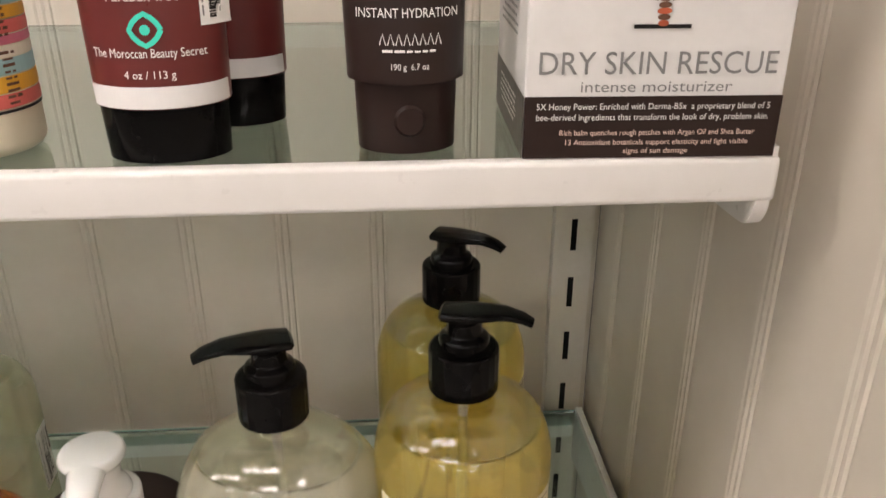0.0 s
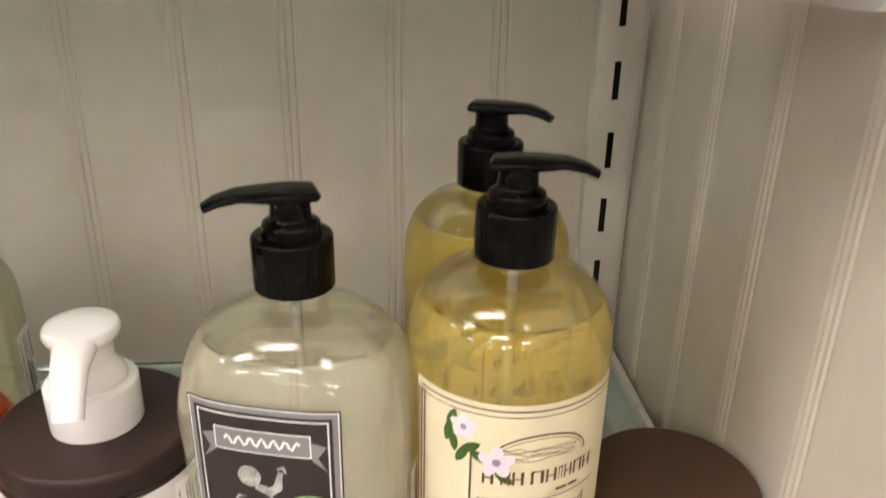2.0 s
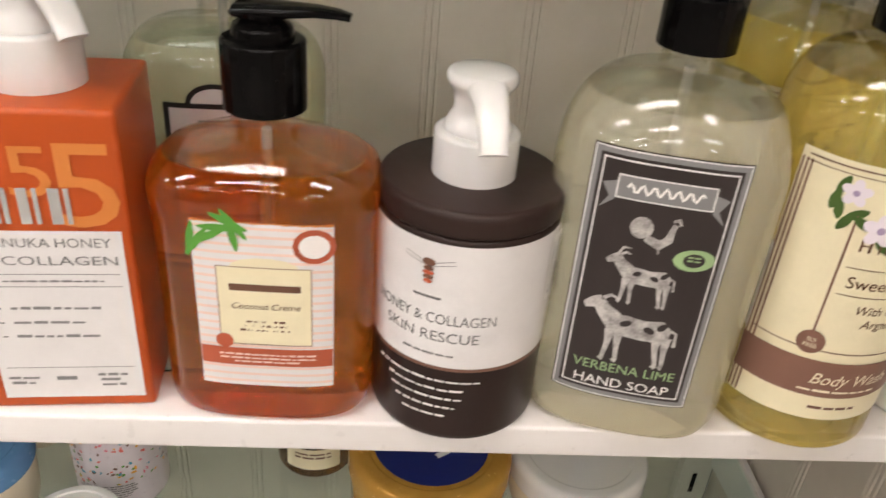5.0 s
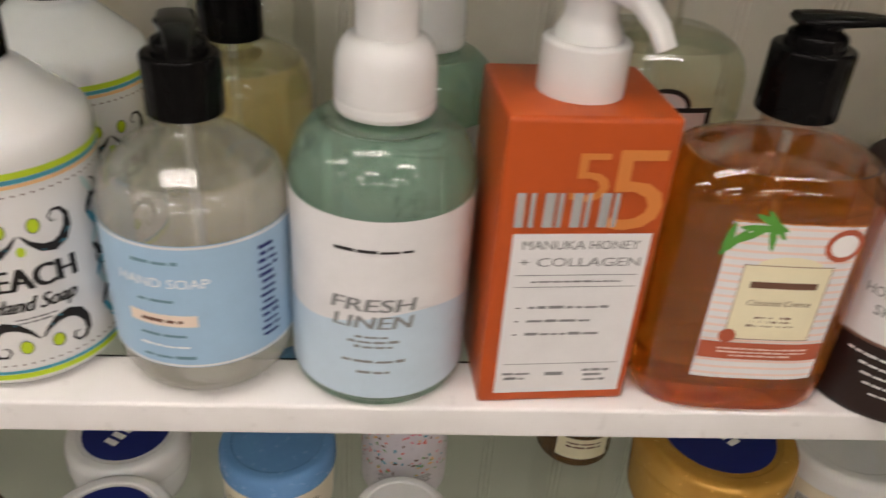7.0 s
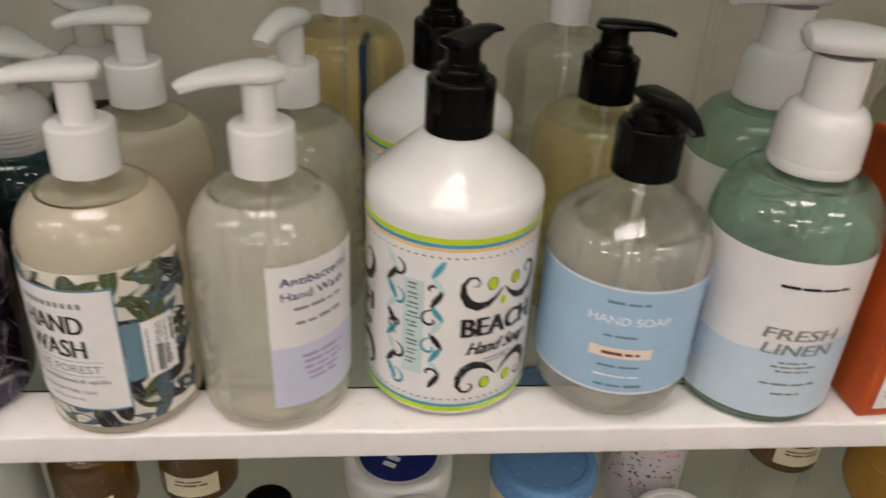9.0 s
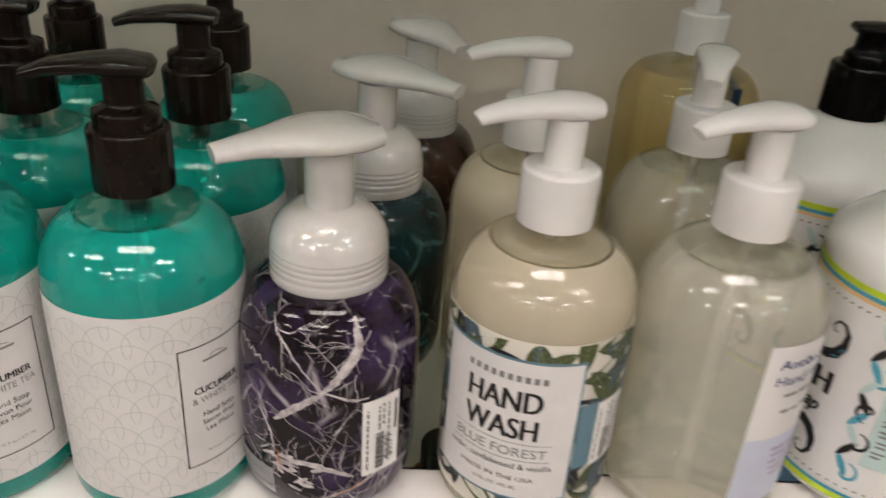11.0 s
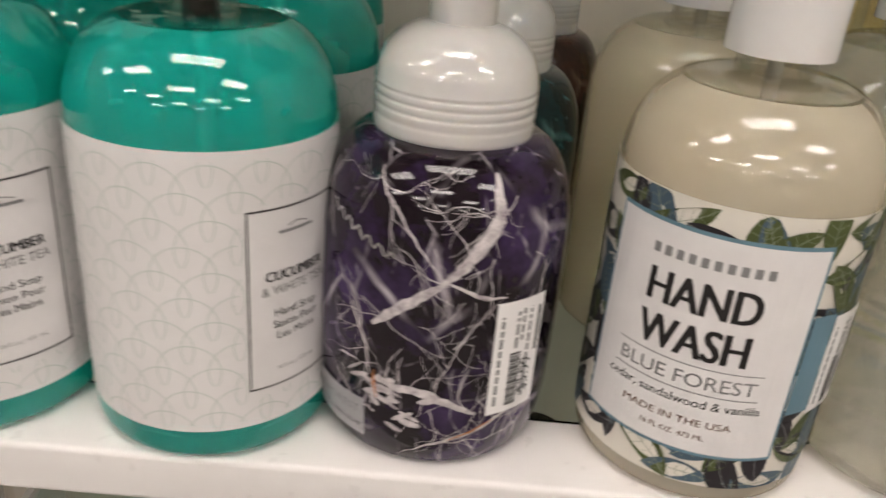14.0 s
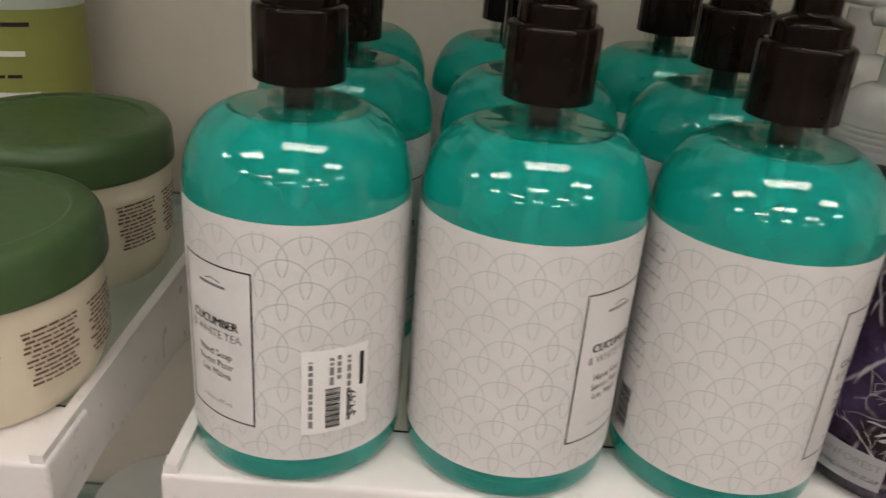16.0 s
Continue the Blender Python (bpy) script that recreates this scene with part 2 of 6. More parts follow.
def structure(name, bm, material, smooth=True):
    return tagged(new(name, data_of(name, bm, material, smooth)), kind="structure")


def thing(name, x, y, z, rz, label, category, group=""):
    ob = new(name)
    ob.empty_display_size = 0.02
    ob.location, ob.rotation_euler = (x, y, z), (0, 0, radians(rz))
    return tagged(ob, label, category, group)


def lathe(profile, seg=48, sx=1.0, sy=1.0, n=2.0, square=None):
    """Turns (radius, height) rows; n over 2 squares the outline, square(z) gives it by height."""
    bm = bmesh.new()
    rings = []
    for r, z in profile:
        if r <= 1e-6:
            rings.append([bm.verts.new((0, 0, z))])
            continue
        ring = []
        e = square(z) if square else n
        for i in range(seg):
            a = 2 * math.pi * i / seg
            c, s = math.cos(a), math.sin(a)
            x = math.copysign(abs(c) ** (2 / e), c)
            y = math.copysign(abs(s) ** (2 / e), s)
            ring.append(bm.verts.new((r * x * sx, r * y * sy, z)))
        rings.append(ring)
    for a, b in zip(rings, rings[1:]):
        for i in range(seg):
            j = (i + 1) % seg
            if len(a) == 1 and len(b) == 1:
                continue
            if len(a) == 1:
                bm.faces.new((a[0], b[i], b[j]))
            elif len(b) == 1:
                bm.faces.new((a[i], a[j], b[0]))
            else:
                bm.faces.new((a[i], a[j], b[j], b[i]))
    return bm


def rounded(points, radius, steps=4):
    """Rounds the corners of a profile."""
    out = [points[0]]
    for p, q, r in zip(points, points[1:], points[2:]):
        p, q, r = Vector(p), Vector(q), Vector(r)
        a, b = p - q, r - q
        d = min(radius, a.length * 0.45, b.length * 0.45)
        if d < 1e-5:
            out.append(tuple(q))
            continue
        s, e = q + a.normalized() * d, q + b.normalized() * d
        for i in range(steps + 1):
            t = i / steps
            out.append(tuple((1 - t) ** 2 * s + 2 * t * (1 - t) * q + t * t * e))
    out.append(points[-1])
    return out


def block(x0, x1, y0, y1, z0, z1, bevel=0.0, steps=2):
    bm = bmesh.new()
    bmesh.ops.create_cube(bm, size=1)
    for v in bm.verts:
        v.co = ((x0 + x1) / 2 + v.co.x * (x1 - x0), (y0 + y1) / 2 + v.co.y * (y1 - y0), (z0 + z1) / 2 + v.co.z * (z1 - z0))
    if bevel:
        bmesh.ops.bevel(bm, geom=bm.edges[:], offset=bevel, segments=steps, affect="EDGES", profile=0.6)
    return bm


def join(*meshes):
    out = meshes[0]
    for bm in meshes[1:]:
        me = bpy.data.meshes.new("join")
        bm.to_mesh(me)
        bm.free()
        out.from_mesh(me)
        bpy.data.meshes.remove(me)
    return out


def sweep(rows, angle, seg=20, n=2.6):
    """Rows of (distance, height, half width, half thickness), laid out towards angle (0 is the front, 90 the +x side)."""
    bm = bmesh.new()
    a = radians(angle)
    ahead, side = Vector((math.sin(a), -math.cos(a), 0)), Vector((math.cos(a), math.sin(a), 0))
    rings = []
    for i, (d, z, w, h) in enumerate(rows):
        p, q = rows[max(0, i - 1)], rows[min(len(rows) - 1, i + 1)]
        run = Vector((q[0] - p[0], q[1] - p[1])).normalized()
        up = ahead * -run.y + Vector((0, 0, run.x))
        ring = []
        for k in range(seg):
            t = 2 * math.pi * k / seg
            c, s = math.cos(t), math.sin(t)
            u, v = math.copysign(abs(c) ** (2 / n), c) * w, math.copysign(abs(s) ** (2 / n), s) * h
            ring.append(bm.verts.new(ahead * d + Vector((0, 0, z)) + side * u + up * v))
        rings.append(ring)
    for a, b in zip(rings, rings[1:]):
        for i in range(seg):
            bm.faces.new((a[i], a[(i + 1) % seg], b[(i + 1) % seg], b[i]))
    bm.faces.new(rings[0])
    bm.faces.new(rings[-1])
    return bm


# ---- printing on surfaces ----
def around(r, turn=0.0):
    """A round surface: u runs along it from the angle turn (0 is the front, + to the right), v is height."""
    def place(u, v, lift):
        a = radians(turn) + u / r
        return ((r + lift) * math.sin(a), -(r + lift) * math.cos(a), v)
    return place


def oval(rx, ry, n):
    def place(u, v, lift):
        k = max(0.0, 1 - abs(u / rx) ** n)
        return (u, -(ry * k ** (1 / n) + lift), v)
    return place


def flat(y):
    return lambda u, v, lift: (u, y - lift, v)


TEXTS = {}


def letters(body):
    if body not in TEXTS:
        cu = bpy.data.curves.new("text", "FONT")
        cu.body, cu.size, cu.align_x, cu.resolution_u = body, 1.0, "CENTER", 3
        ob = bpy.data.objects.new("text", cu)
        scene.collection.objects.link(ob)
        me = bpy.data.meshes.new_from_object(ob.evaluated_get(bpy.context.evaluated_depsgraph_get()))
        TEXTS[body] = ([tuple(v.co[:2]) for v in me.vertices], [tuple(p.vertices) for p in me.polygons])
        bpy.data.objects.remove(ob)
        bpy.data.curves.remove(cu)
        bpy.data.meshes.remove(me)
    return TEXTS[body]


JOINED = {"vein_print", "scale_pattern", "fine_print", "barcode", "dot", "leaf_vein", "landscape_print", "flower_print", "emblem", "figure"}


class Art:
    """Print on one surface; shapes of one name and material become one mesh."""

    def __init__(self, parent, place, lift=0.0004):
        self.parent, self.place, self.lift, self.meshes, self.count = parent, place, lift, {}, 0

    def next(self):
        self.count += 1

    def sheet(self, name, material):
        key = (name, material.name, 0 if name in JOINED else self.count)
        if key not in self.meshes:
            self.meshes[key] = (bmesh.new(), material)
        return self.meshes[key][0]

    def face(self, name, material, points, lift=0.0):
        bm = self.sheet(name, material)
        bm.faces.new([bm.verts.new(self.place(u, v, self.lift + lift)) for u, v in points])

    def rect(self, name, material, u0, u1, v0, v1, lift=0.0, step=0.003, same=False):
        if not same:
            self.next()
        k = max(1, math.ceil(abs(u1 - u0) / step))
        for i in range(k):
            a, b = u0 + (u1 - u0) * i / k, u0 + (u1 - u0) * (i + 1) / k
            self.face(name, material, ((a, v0), (b, v0), (b, v1), (a, v1)), lift)

    def border(self, name, material, u0, u1, v0, v1, w, lift=0.0001):
        self.rect(name, material, u0, u1, v0, v0 + w, lift)
        self.rect(name, material, u0, u1, v1 - w, v1, lift, same=True)
        self.rect(name, material, u0, u0 + w, v0 + w, v1 - w, lift, same=True)
        self.rect(name, material, u1 - w, u1, v0 + w, v1 - w, lift, same=True)

    def blob(self, name, material, u, v, ru, rv, turn=0.0, lift=0.0001, k=14, squash=1.0):
        self.next()
        c, s = math.cos(radians(turn)), math.sin(radians(turn))
        pts = []
        for i in range(k):
            t = 2 * math.pi * i / k
            x, y = math.cos(t) * ru, math.copysign(abs(math.sin(t)) ** squash, math.sin(t)) * rv
            pts.append((u + x * c - y * s, v + x * s + y * c))
        self.face(name, material, pts, lift)

    def stroke(self, name, material, pts, widths, lift=0.0001):
        self.next()
        if not isinstance(widths, (list, tuple)):
            widths = [widths] * len(pts)
        sides = []
        for i, (u, v) in enumerate(pts):
            p, q = pts[max(0, i - 1)], pts[min(len(pts) - 1, i + 1)]
            d = Vector((q[0] - p[0], q[1] - p[1]))
            d = d.normalized() if d.length > 1e-9 else Vector((1, 0))
            w = widths[i] / 2
            sides.append(((u - d.y * w, v + d.x * w), (u + d.y * w, v - d.x * w)))
        for a, b in zip(sides, sides[1:]):
            self.face(name, material, (a[0], a[1], b[1], b[0]), lift)

    def text(self, material, body, u, v, size, name="lettering", stretch=1.0, slant=0.0, turn=0.0, lift=0.0003, width=None):
        verts, polys = letters(body)
        if width:
            xs = [p[0] for p in verts]
            stretch = width / ((max(xs) - min(xs)) * size)
        self.next()
        bm = self.sheet(name, material)
        c, s = math.cos(radians(turn)), math.sin(radians(turn))
        made = []
        for x, y in verts:
            x, y = (x * stretch + y * slant) * size, y * size
            made.append(bm.verts.new(self.place(u + x * c - y * s, v + x * s + y * c, self.lift + lift)))
        for p in polys:
            try:
                bm.faces.new([made[i] for i in p])
            except ValueError:
                pass

    def bars(self, material, u, v, width, height, lines, name="fine_print", lift=0.0003, seed=1, align="c"):
        """Rows of writing too small to read."""
        rnd = random.Random(seed)
        for i in range(lines):
            w = width * rnd.uniform(0.65, 1.0)
            y = v - i * height * 1.7
            x = u - w / 2 if align == "c" else u
            while w > height:
                d = min(w, rnd.uniform(1.5, 5.0) * height)
                self.rect(name, material, x, x + d, y, y + height * rnd.uniform(0.6, 0.9), lift, 0.004)
                x, w = x + d + height * 0.6, w - d - height * 0.6

    def done(self):
        for (name, _, _), (bm, material) in self.meshes.items():
            me = bpy.data.meshes.new(name)
            bm.to_mesh(me)
            bm.free()
            me.materials.append(material)
            ob = new(name, me)
            ob.parent = self.parent
            if name in JOINED:
                tagged(ob, kind="stuff")
        self.meshes = {}


def band(r, z0, z1, turn0=-180, turn1=180):
    """A label bent round a bottle."""
    bm = bmesh.new()
    k = max(4, int((turn1 - turn0) / 5))
    rows = []
    for i in range(k + 1):
        a = radians(turn0 + (turn1 - turn0) * i / k)
        rows.append([bm.verts.new((rr * math.sin(a), -rr * math.cos(a), z)) for rr, z in ((r, z0), (r, z1))])
    for a, b in zip(rows, rows[1:]):
        bm.faces.new((a[0], b[0], b[1], a[1]))
    if turn1 - turn0 >= 360:
        bmesh.ops.remove_doubles(bm, verts=bm.verts, dist=1e-6)
    return bm


def price_sticker(parent, place, u, v, price, w=0.024, height=0.034, turn=0.0):
    """A white price sticker with bars for the small writing."""
    art = Art(parent, place, 0.0007)
    art.rect("price_sticker", STICKER, u - w / 2, u + w / 2, v - height / 2, v + height / 2)
    for i in range(22):
        y = v - height * 0.44 + i * height * 0.022
        art.rect("barcode", INK, u - w * 0.16, u + w * 0.06, y, y + height * (0.012 if i % 3 else 0.018), 0.0002)
    for k, (a, b0, b1) in enumerate(((-0.40, -0.42, 0.38), (0.16, -0.4, 0.42), (-0.1, 0.08, 0.42), (0.01, 0.14, 0.42))):
        y = b0
        rnd = random.Random(k)
        while y < b1:
            d = rnd.uniform(0.03, 0.1)
            art.rect("fine_print", GREYINK, u + a * w, u + (a + 0.06) * w, v + y * height, v + min(y + d, b1) * height, 0.0002)
            y += d + 0.02
    art.text(INK, price, u + w * 0.30, v - height * 0.2, height * 0.15, turn=90)
    art.rect("brand_mark", INK, u + w * 0.36, u + w * 0.43, v + 0.0, v + height * 0.4, 0.0002)
    art.done()


# ---- the place ----
Z = 1.2          # top of the main shelf
UP = 1.532        # top of the upper shelf
LOW = 0.94       # top of the lower shelf
BACK = 0.312     # face of the back panel
SIDE = 0.163     # face of the side panel
FRONT = 0.018    # front of the main shelf

structure("floor", block(-6, 6, -8, 4, -0.1, 0), FLOOR, False)
structure("ceiling", block(-6, 6, -8, 4, 3.1, 3.2), CEIL, False)
structure("wall_north", block(-6, 6, 4, 4.1, 0, 3.1), WALL, False)
structure("wall_south", block(-6, 6, -8.1, -8, 0, 3.1), WALL, False)
structure("wall_west", block(-6.1, -6, -8, 4, 0, 3.1), WALL, False)
structure("wall_east", block(6, 6.1, -8, 4, 0, 3.1), WALL, False)


def beadboard(length, height, beads, thick=0.015):
    """An upright panel in the xz plane, face at y = 0, with double beads at the given x."""
    section = [(0.0, 0.0)]
    for x in sorted(beads):
        for dx, dy in ((-0.0070, 0), (-0.005, 0.0007), (-0.0038, -0.0004), (-0.0016, -0.0004), (0, 0.0006), (0.0016, -0.0004), (0.0038, -0.0004), (0.005, 0.0007), (0.0070, 0)):
            section.append((x + dx, dy))
    section.append((length, 0.0))
    bm = bmesh.new()
    lo, hi = [], []
    for x, y in section:
        lo.append(bm.verts.new((x, y, 0)))
        hi.append(bm.verts.new((x, y, height)))
    for i in range(len(section) - 1):
        bm.faces.new((lo[i], lo[i + 1], hi[i + 1], hi[i]))
    b = [bm.verts.new(p) for p in ((0, thick, 0), (length, thick, 0), (length, thick, height), (0, thick, height))]
    bm.faces.new((b[1], b[0], b[3], b[2]))
    bm.faces.new((lo[0], hi[0], b[3], b[0]))
    bm.faces.new((lo[-1], b[1], b[2], hi[-1]))
    bm.faces.new([hi[i] for i in range(len(hi))] + [b[2], b[3]])
    bm.faces.new([lo[i] for i in reversed(range(len(lo)))] + [b[0], b[1]])
    return bm


X_LEFT = -2.1
back = structure("wall_back", beadboard(SIDE - X_LEFT, 2.1, [0.059 - X_LEFT - 0.0735 * i for i in range(-1, 8)]), BOARD, False)
back.location = (X_LEFT, BACK, 0)
side = structure("wall_side", beadboard(0.75, 2.1, [0.052 + 0.0735 * i for i in range(9)]), BOARD, False)
side.location, side.rotation_euler = (SIDE + 0.0, BACK - 0.055 + 0.052, 0), (0, 0, radians(-90))
trim = structure("trim", block(SIDE - 0.001, SIDE + 0.022, -0.475, -0.441, 0, 2.1, 0.004), BOARD)
stop = structure("wall_end", block(X_LEFT - 0.03, X_LEFT, -0.1, BACK + 0.02, 0, 2.1, 0.002), BOARD)


def slotted_standard(x):
    """A slotted shelf upright on the back panel."""
    st = thing("slotted_standard", x, BACK, 0, 0, "off-white slotted steel shelf upright on the back panel", "shelf upright", "shelf uprights")
    bm = bmesh.new()
    xs = (-0.0155, -0.0023, 0.0023, 0.0155)
    slots = []
    k0 = 1.264 - 0.0508 * 24
    for i in range(40):
        c = k0 + 0.0508 * i
        slots.append((c - 0.0135, c + 0.0135))
    zs = [0.0] + [v for s in slots for v in s] + [2.08]
    grid = [[bm.verts.new((x_, -0.0115, z_)) for x_ in xs] for z_ in zs]
    for i in range(len(zs) - 1):
        for j in range(3):
            if j == 1 and i % 2 == 1:
                continue
            bm.faces.new((grid[i][j], grid[i][j + 1], grid[i + 1][j + 1], grid[i + 1][j]))
    for j in (0, 3):
        wall = [bm.verts.new((xs[j], -0.0005, z_)) for z_ in (zs[0], zs[-1])]
        bm.faces.new([g[j] for g in grid] + [wall[1], wall[0]])
    part("channel", bm, STANDARD, st, smooth=False)
    # dark strip behind the slots: their shade, put in as colour
    part("slot_shade", block(-0.0145, 0.0145, -0.004, -0.001, 0.005, 2.075), VOID, st, "dark inside of the slots", False)
    return st


slotted_standard(0.1405)
slotted_standard(-1.178)


def glass_shelf(name, x0, x1, y0, z, rail_h, rail_d, label):
    """A glass shelf in a white steel frame: front rail, two side brackets, glass pane."""
    sh = thing(name, 0, 0, z, 0, label, "shelf", "shelves")
    part("front_rail", block(x0, x1, y0, y0 + rail_d, -rail_h, 0.0, 0.0022, 3), PAINT, sh, "white enamelled front rail")
    part("rear_rail", block(x0 + 0.012, x1 - 0.012, BACK - 0.03, BACK - 0.016, -0.02, -0.0075, 0.0015), PAINT, sh)
    for x in (x0 + 0.0015, x1 - 0.0065):
        bm = bmesh.new()
        outline = [(y0 + 0.0008, 0.0035), (y0 + 0.0008, -rail_h - 0.004), (y0 + 0.006, -rail_h - 0.011), (y0 + 0.014, -rail_h - 0.012), (y0 + 0.05, -0.03), (BACK - 0.013, -0.055), (BACK - 0.013, 0.0035)]
        outline = rounded(outline + outline[:1], 0.004, 3)[:-1]
        f = bm.faces.new([bm.verts.new((x, y, zz)) for y, zz in outline])
        ex = bmesh.ops.extrude_face_region(bm, geom=[f])
        bmesh.ops.translate(bm, verts=[v for v in ex["geom"] if isinstance(v, bmesh.types.BMVert)], vec=(0.005, 0, 0))
        part("side_bracket", bm, PAINT, sh)
    part("glass_pane", block(x0 + 0.0055, x1 - 0.0055, y0 + rail_d + 0.0005, BACK - 0.014, -0.0068, -0.0008, 0.0006, 1), GLASS, sh, "greenish clear glass", False)
    part("glass_edge", block(x0 + 0.006, x1 - 0.006, BACK - 0.0139, BACK - 0.0127, -0.0066, -0.001), GLASS_EDGE, sh, "teal ground glass edge", False)
    return sh


glass_shelf("glass_shelf", -1.158, 0.159, FRONT, Z, 0.019, 0.036, "white-framed glass shelf crowded with soap bottles")
glass_shelf("glass_shelf", -1.158, 0.128, -0.018, UP, 0.0165, 0.007, "white-framed glass shelf holding tubes and a carton")
glass_shelf("glass_shelf", -1.158, 0.159, 0.045, LOW, 0.019, 0.036, "white-framed glass shelf of lidded cream jars")
glass_shelf("glass_shelf", -2.06, -1.199, FRONT, Z, 0.021, 0.036, "white-framed glass shelf with green-lidded jars")
# unseen upper shelf, added to keep lamp light off the left bay
glass_shelf("glass_shelf", -2.06, -1.199, -0.018, UP, 0.0165, 0.007, "empty white-framed glass shelf above the green-lidded jars")
glass_shelf("glass_shelf", -2.06, -1.199, 0.045, LOW, 0.019, 0.036, "white-framed glass shelf below the green-lidded jars")


def ceiling_light(x, y, long_x=1.22, wide=0.58):
    la = thing("ceiling_light", x, y, 3.1, 0, "white fluorescent ceiling fixture with four bright tubes", "ceiling light", "ceiling lights")
    fr = join(block(-long_x / 2, long_x / 2, -wide / 2, -wide / 2 + 0.02, -0.05, 0), block(-long_x / 2, long_x / 2, wide / 2 - 0.02, wide / 2, -0.05, 0),
              block(-long_x / 2, -long_x / 2 + 0.02, -wide / 2 + 0.02, wide / 2 - 0.02, -0.05, 0), block(long_x / 2 - 0.02, long_x / 2, -wide / 2 + 0.02, wide / 2 - 0.02, -0.05, 0))
    part("frame", fr, PAINT, la, smooth=False)
    for k in (-1.5, -0.5, 0.5, 1.5):
        part("tube", block(-long_x / 2 + 0.03, long_x / 2 - 0.03, k * 0.13 - 0.024, k * 0.13 + 0.024, -0.030, -0.022), TUBELIGHT, la, "glowing lamp tube", False)


TUBELIGHT = bpy.data.materials.new("lamp_tube")
TUBELIGHT.use_nodes = True
em = TUBELIGHT.node_tree.nodes["Principled BSDF"]
em.inputs["Emission Color"].default_value = (*LAMP_TINT, 1)
em.inputs["Emission Strength"].default_value = LAMP
for x, y in LAMPS:
    ceiling_light(x, y)


# ---- pumps ----
def cap(parent, z0, z1, r, material, ribs=0, name="cap"):
    prof = rounded([(0.0, z0 + 0.001), (r * 0.93, z0 + 0.001), (r, z0), (r, z1 - 0.001), (r * 0.9, z1), (0.0, z1)], 0.0012, 3)
    bm = lathe(prof, 72 if ribs else 40)
    if ribs:
        for v in bm.verts:
            d = math.hypot(v.co.x, v.co.y)
            if d > r * 0.96:
                a = math.atan2(v.co.y, v.co.x)
                k = 1 - 0.02 * (0.5 + 0.5 * math.cos(a * ribs))
                v.co.x, v.co.y = v.co.x * k, v.co.y * k
    return part(name, bm, material, parent)


def spout_pump(parent, z0, r, angle, material, h=0.022, rise=0.022, reach=0.034, droop=0.002, blade=0.0085):
    """Ribbed collar, stepped stem and a flat curved spout."""
    top = z0 + h
    cap(parent, z0, top, r, material, 24, "collar")
    part("stem", lathe(rounded([(0.0, top - 0.001), (r * 0.74, top - 0.001), (r * 0.70, top + 0.005), (r * 0.50, top + 0.007), (r * 0.48, top + rise - 0.004), (r * 0.58, top + rise), (0.0, top + rise)], 0.0012, 3), 36), material, parent)
    zt = top + rise
    rows = [(-r * 0.66, zt - 0.0010, blade * 0.75, 0.0012), (-r * 0.58, zt - 0.0006, blade * 0.95, 0.0026), (0.0, zt - 0.0002, blade, 0.0032), (r * 0.55, zt + 0.0004, blade * 0.92, 0.0028),
            (reach * 0.6, zt + 0.0010, blade * 0.70, 0.0022), (reach * 0.85, zt + 0.0008 - droop * 0.5, blade * 0.55, 0.0019), (reach, zt - droop, blade * 0.45, 0.0014)]
    part("spout", sweep(rows, angle), material, parent)


def round_pump(parent, z0, r, angle, material, h=0.024, stem=0.0078, rise=0.020, reach=0.036):
    """Plain collar, thin stem and a rounded duck-bill spout."""
    top = z0 + h
    cap(parent, z0, top, r, material, 0, "collar")
    part("stem", lathe(rounded([(0.0, top - 0.001), (stem * 1.05, top - 0.001), (stem, top + 0.002), (stem, top + rise), (0.0, top + rise)], 0.001, 2), 32), material, parent)
    zt = top + rise + 0.003
    rows = [(-0.0125, zt - 0.0005, 0.004, 0.0018), (-0.0115, zt, 0.0075, 0.0036), (-0.006, zt + 0.0008, 0.0105, 0.0048), (0.002, zt + 0.0012, 0.0108, 0.0048), (0.012, zt + 0.0008, 0.0088, 0.0042),
            (0.024, zt - 0.0005, 0.0066, 0.0036), (reach - 0.002, zt - 0.003, 0.005, 0.003), (reach, zt - 0.0042, 0.0042, 0.0026)]
    part("spout", sweep(rows, angle, 24, 2.3), material, parent)


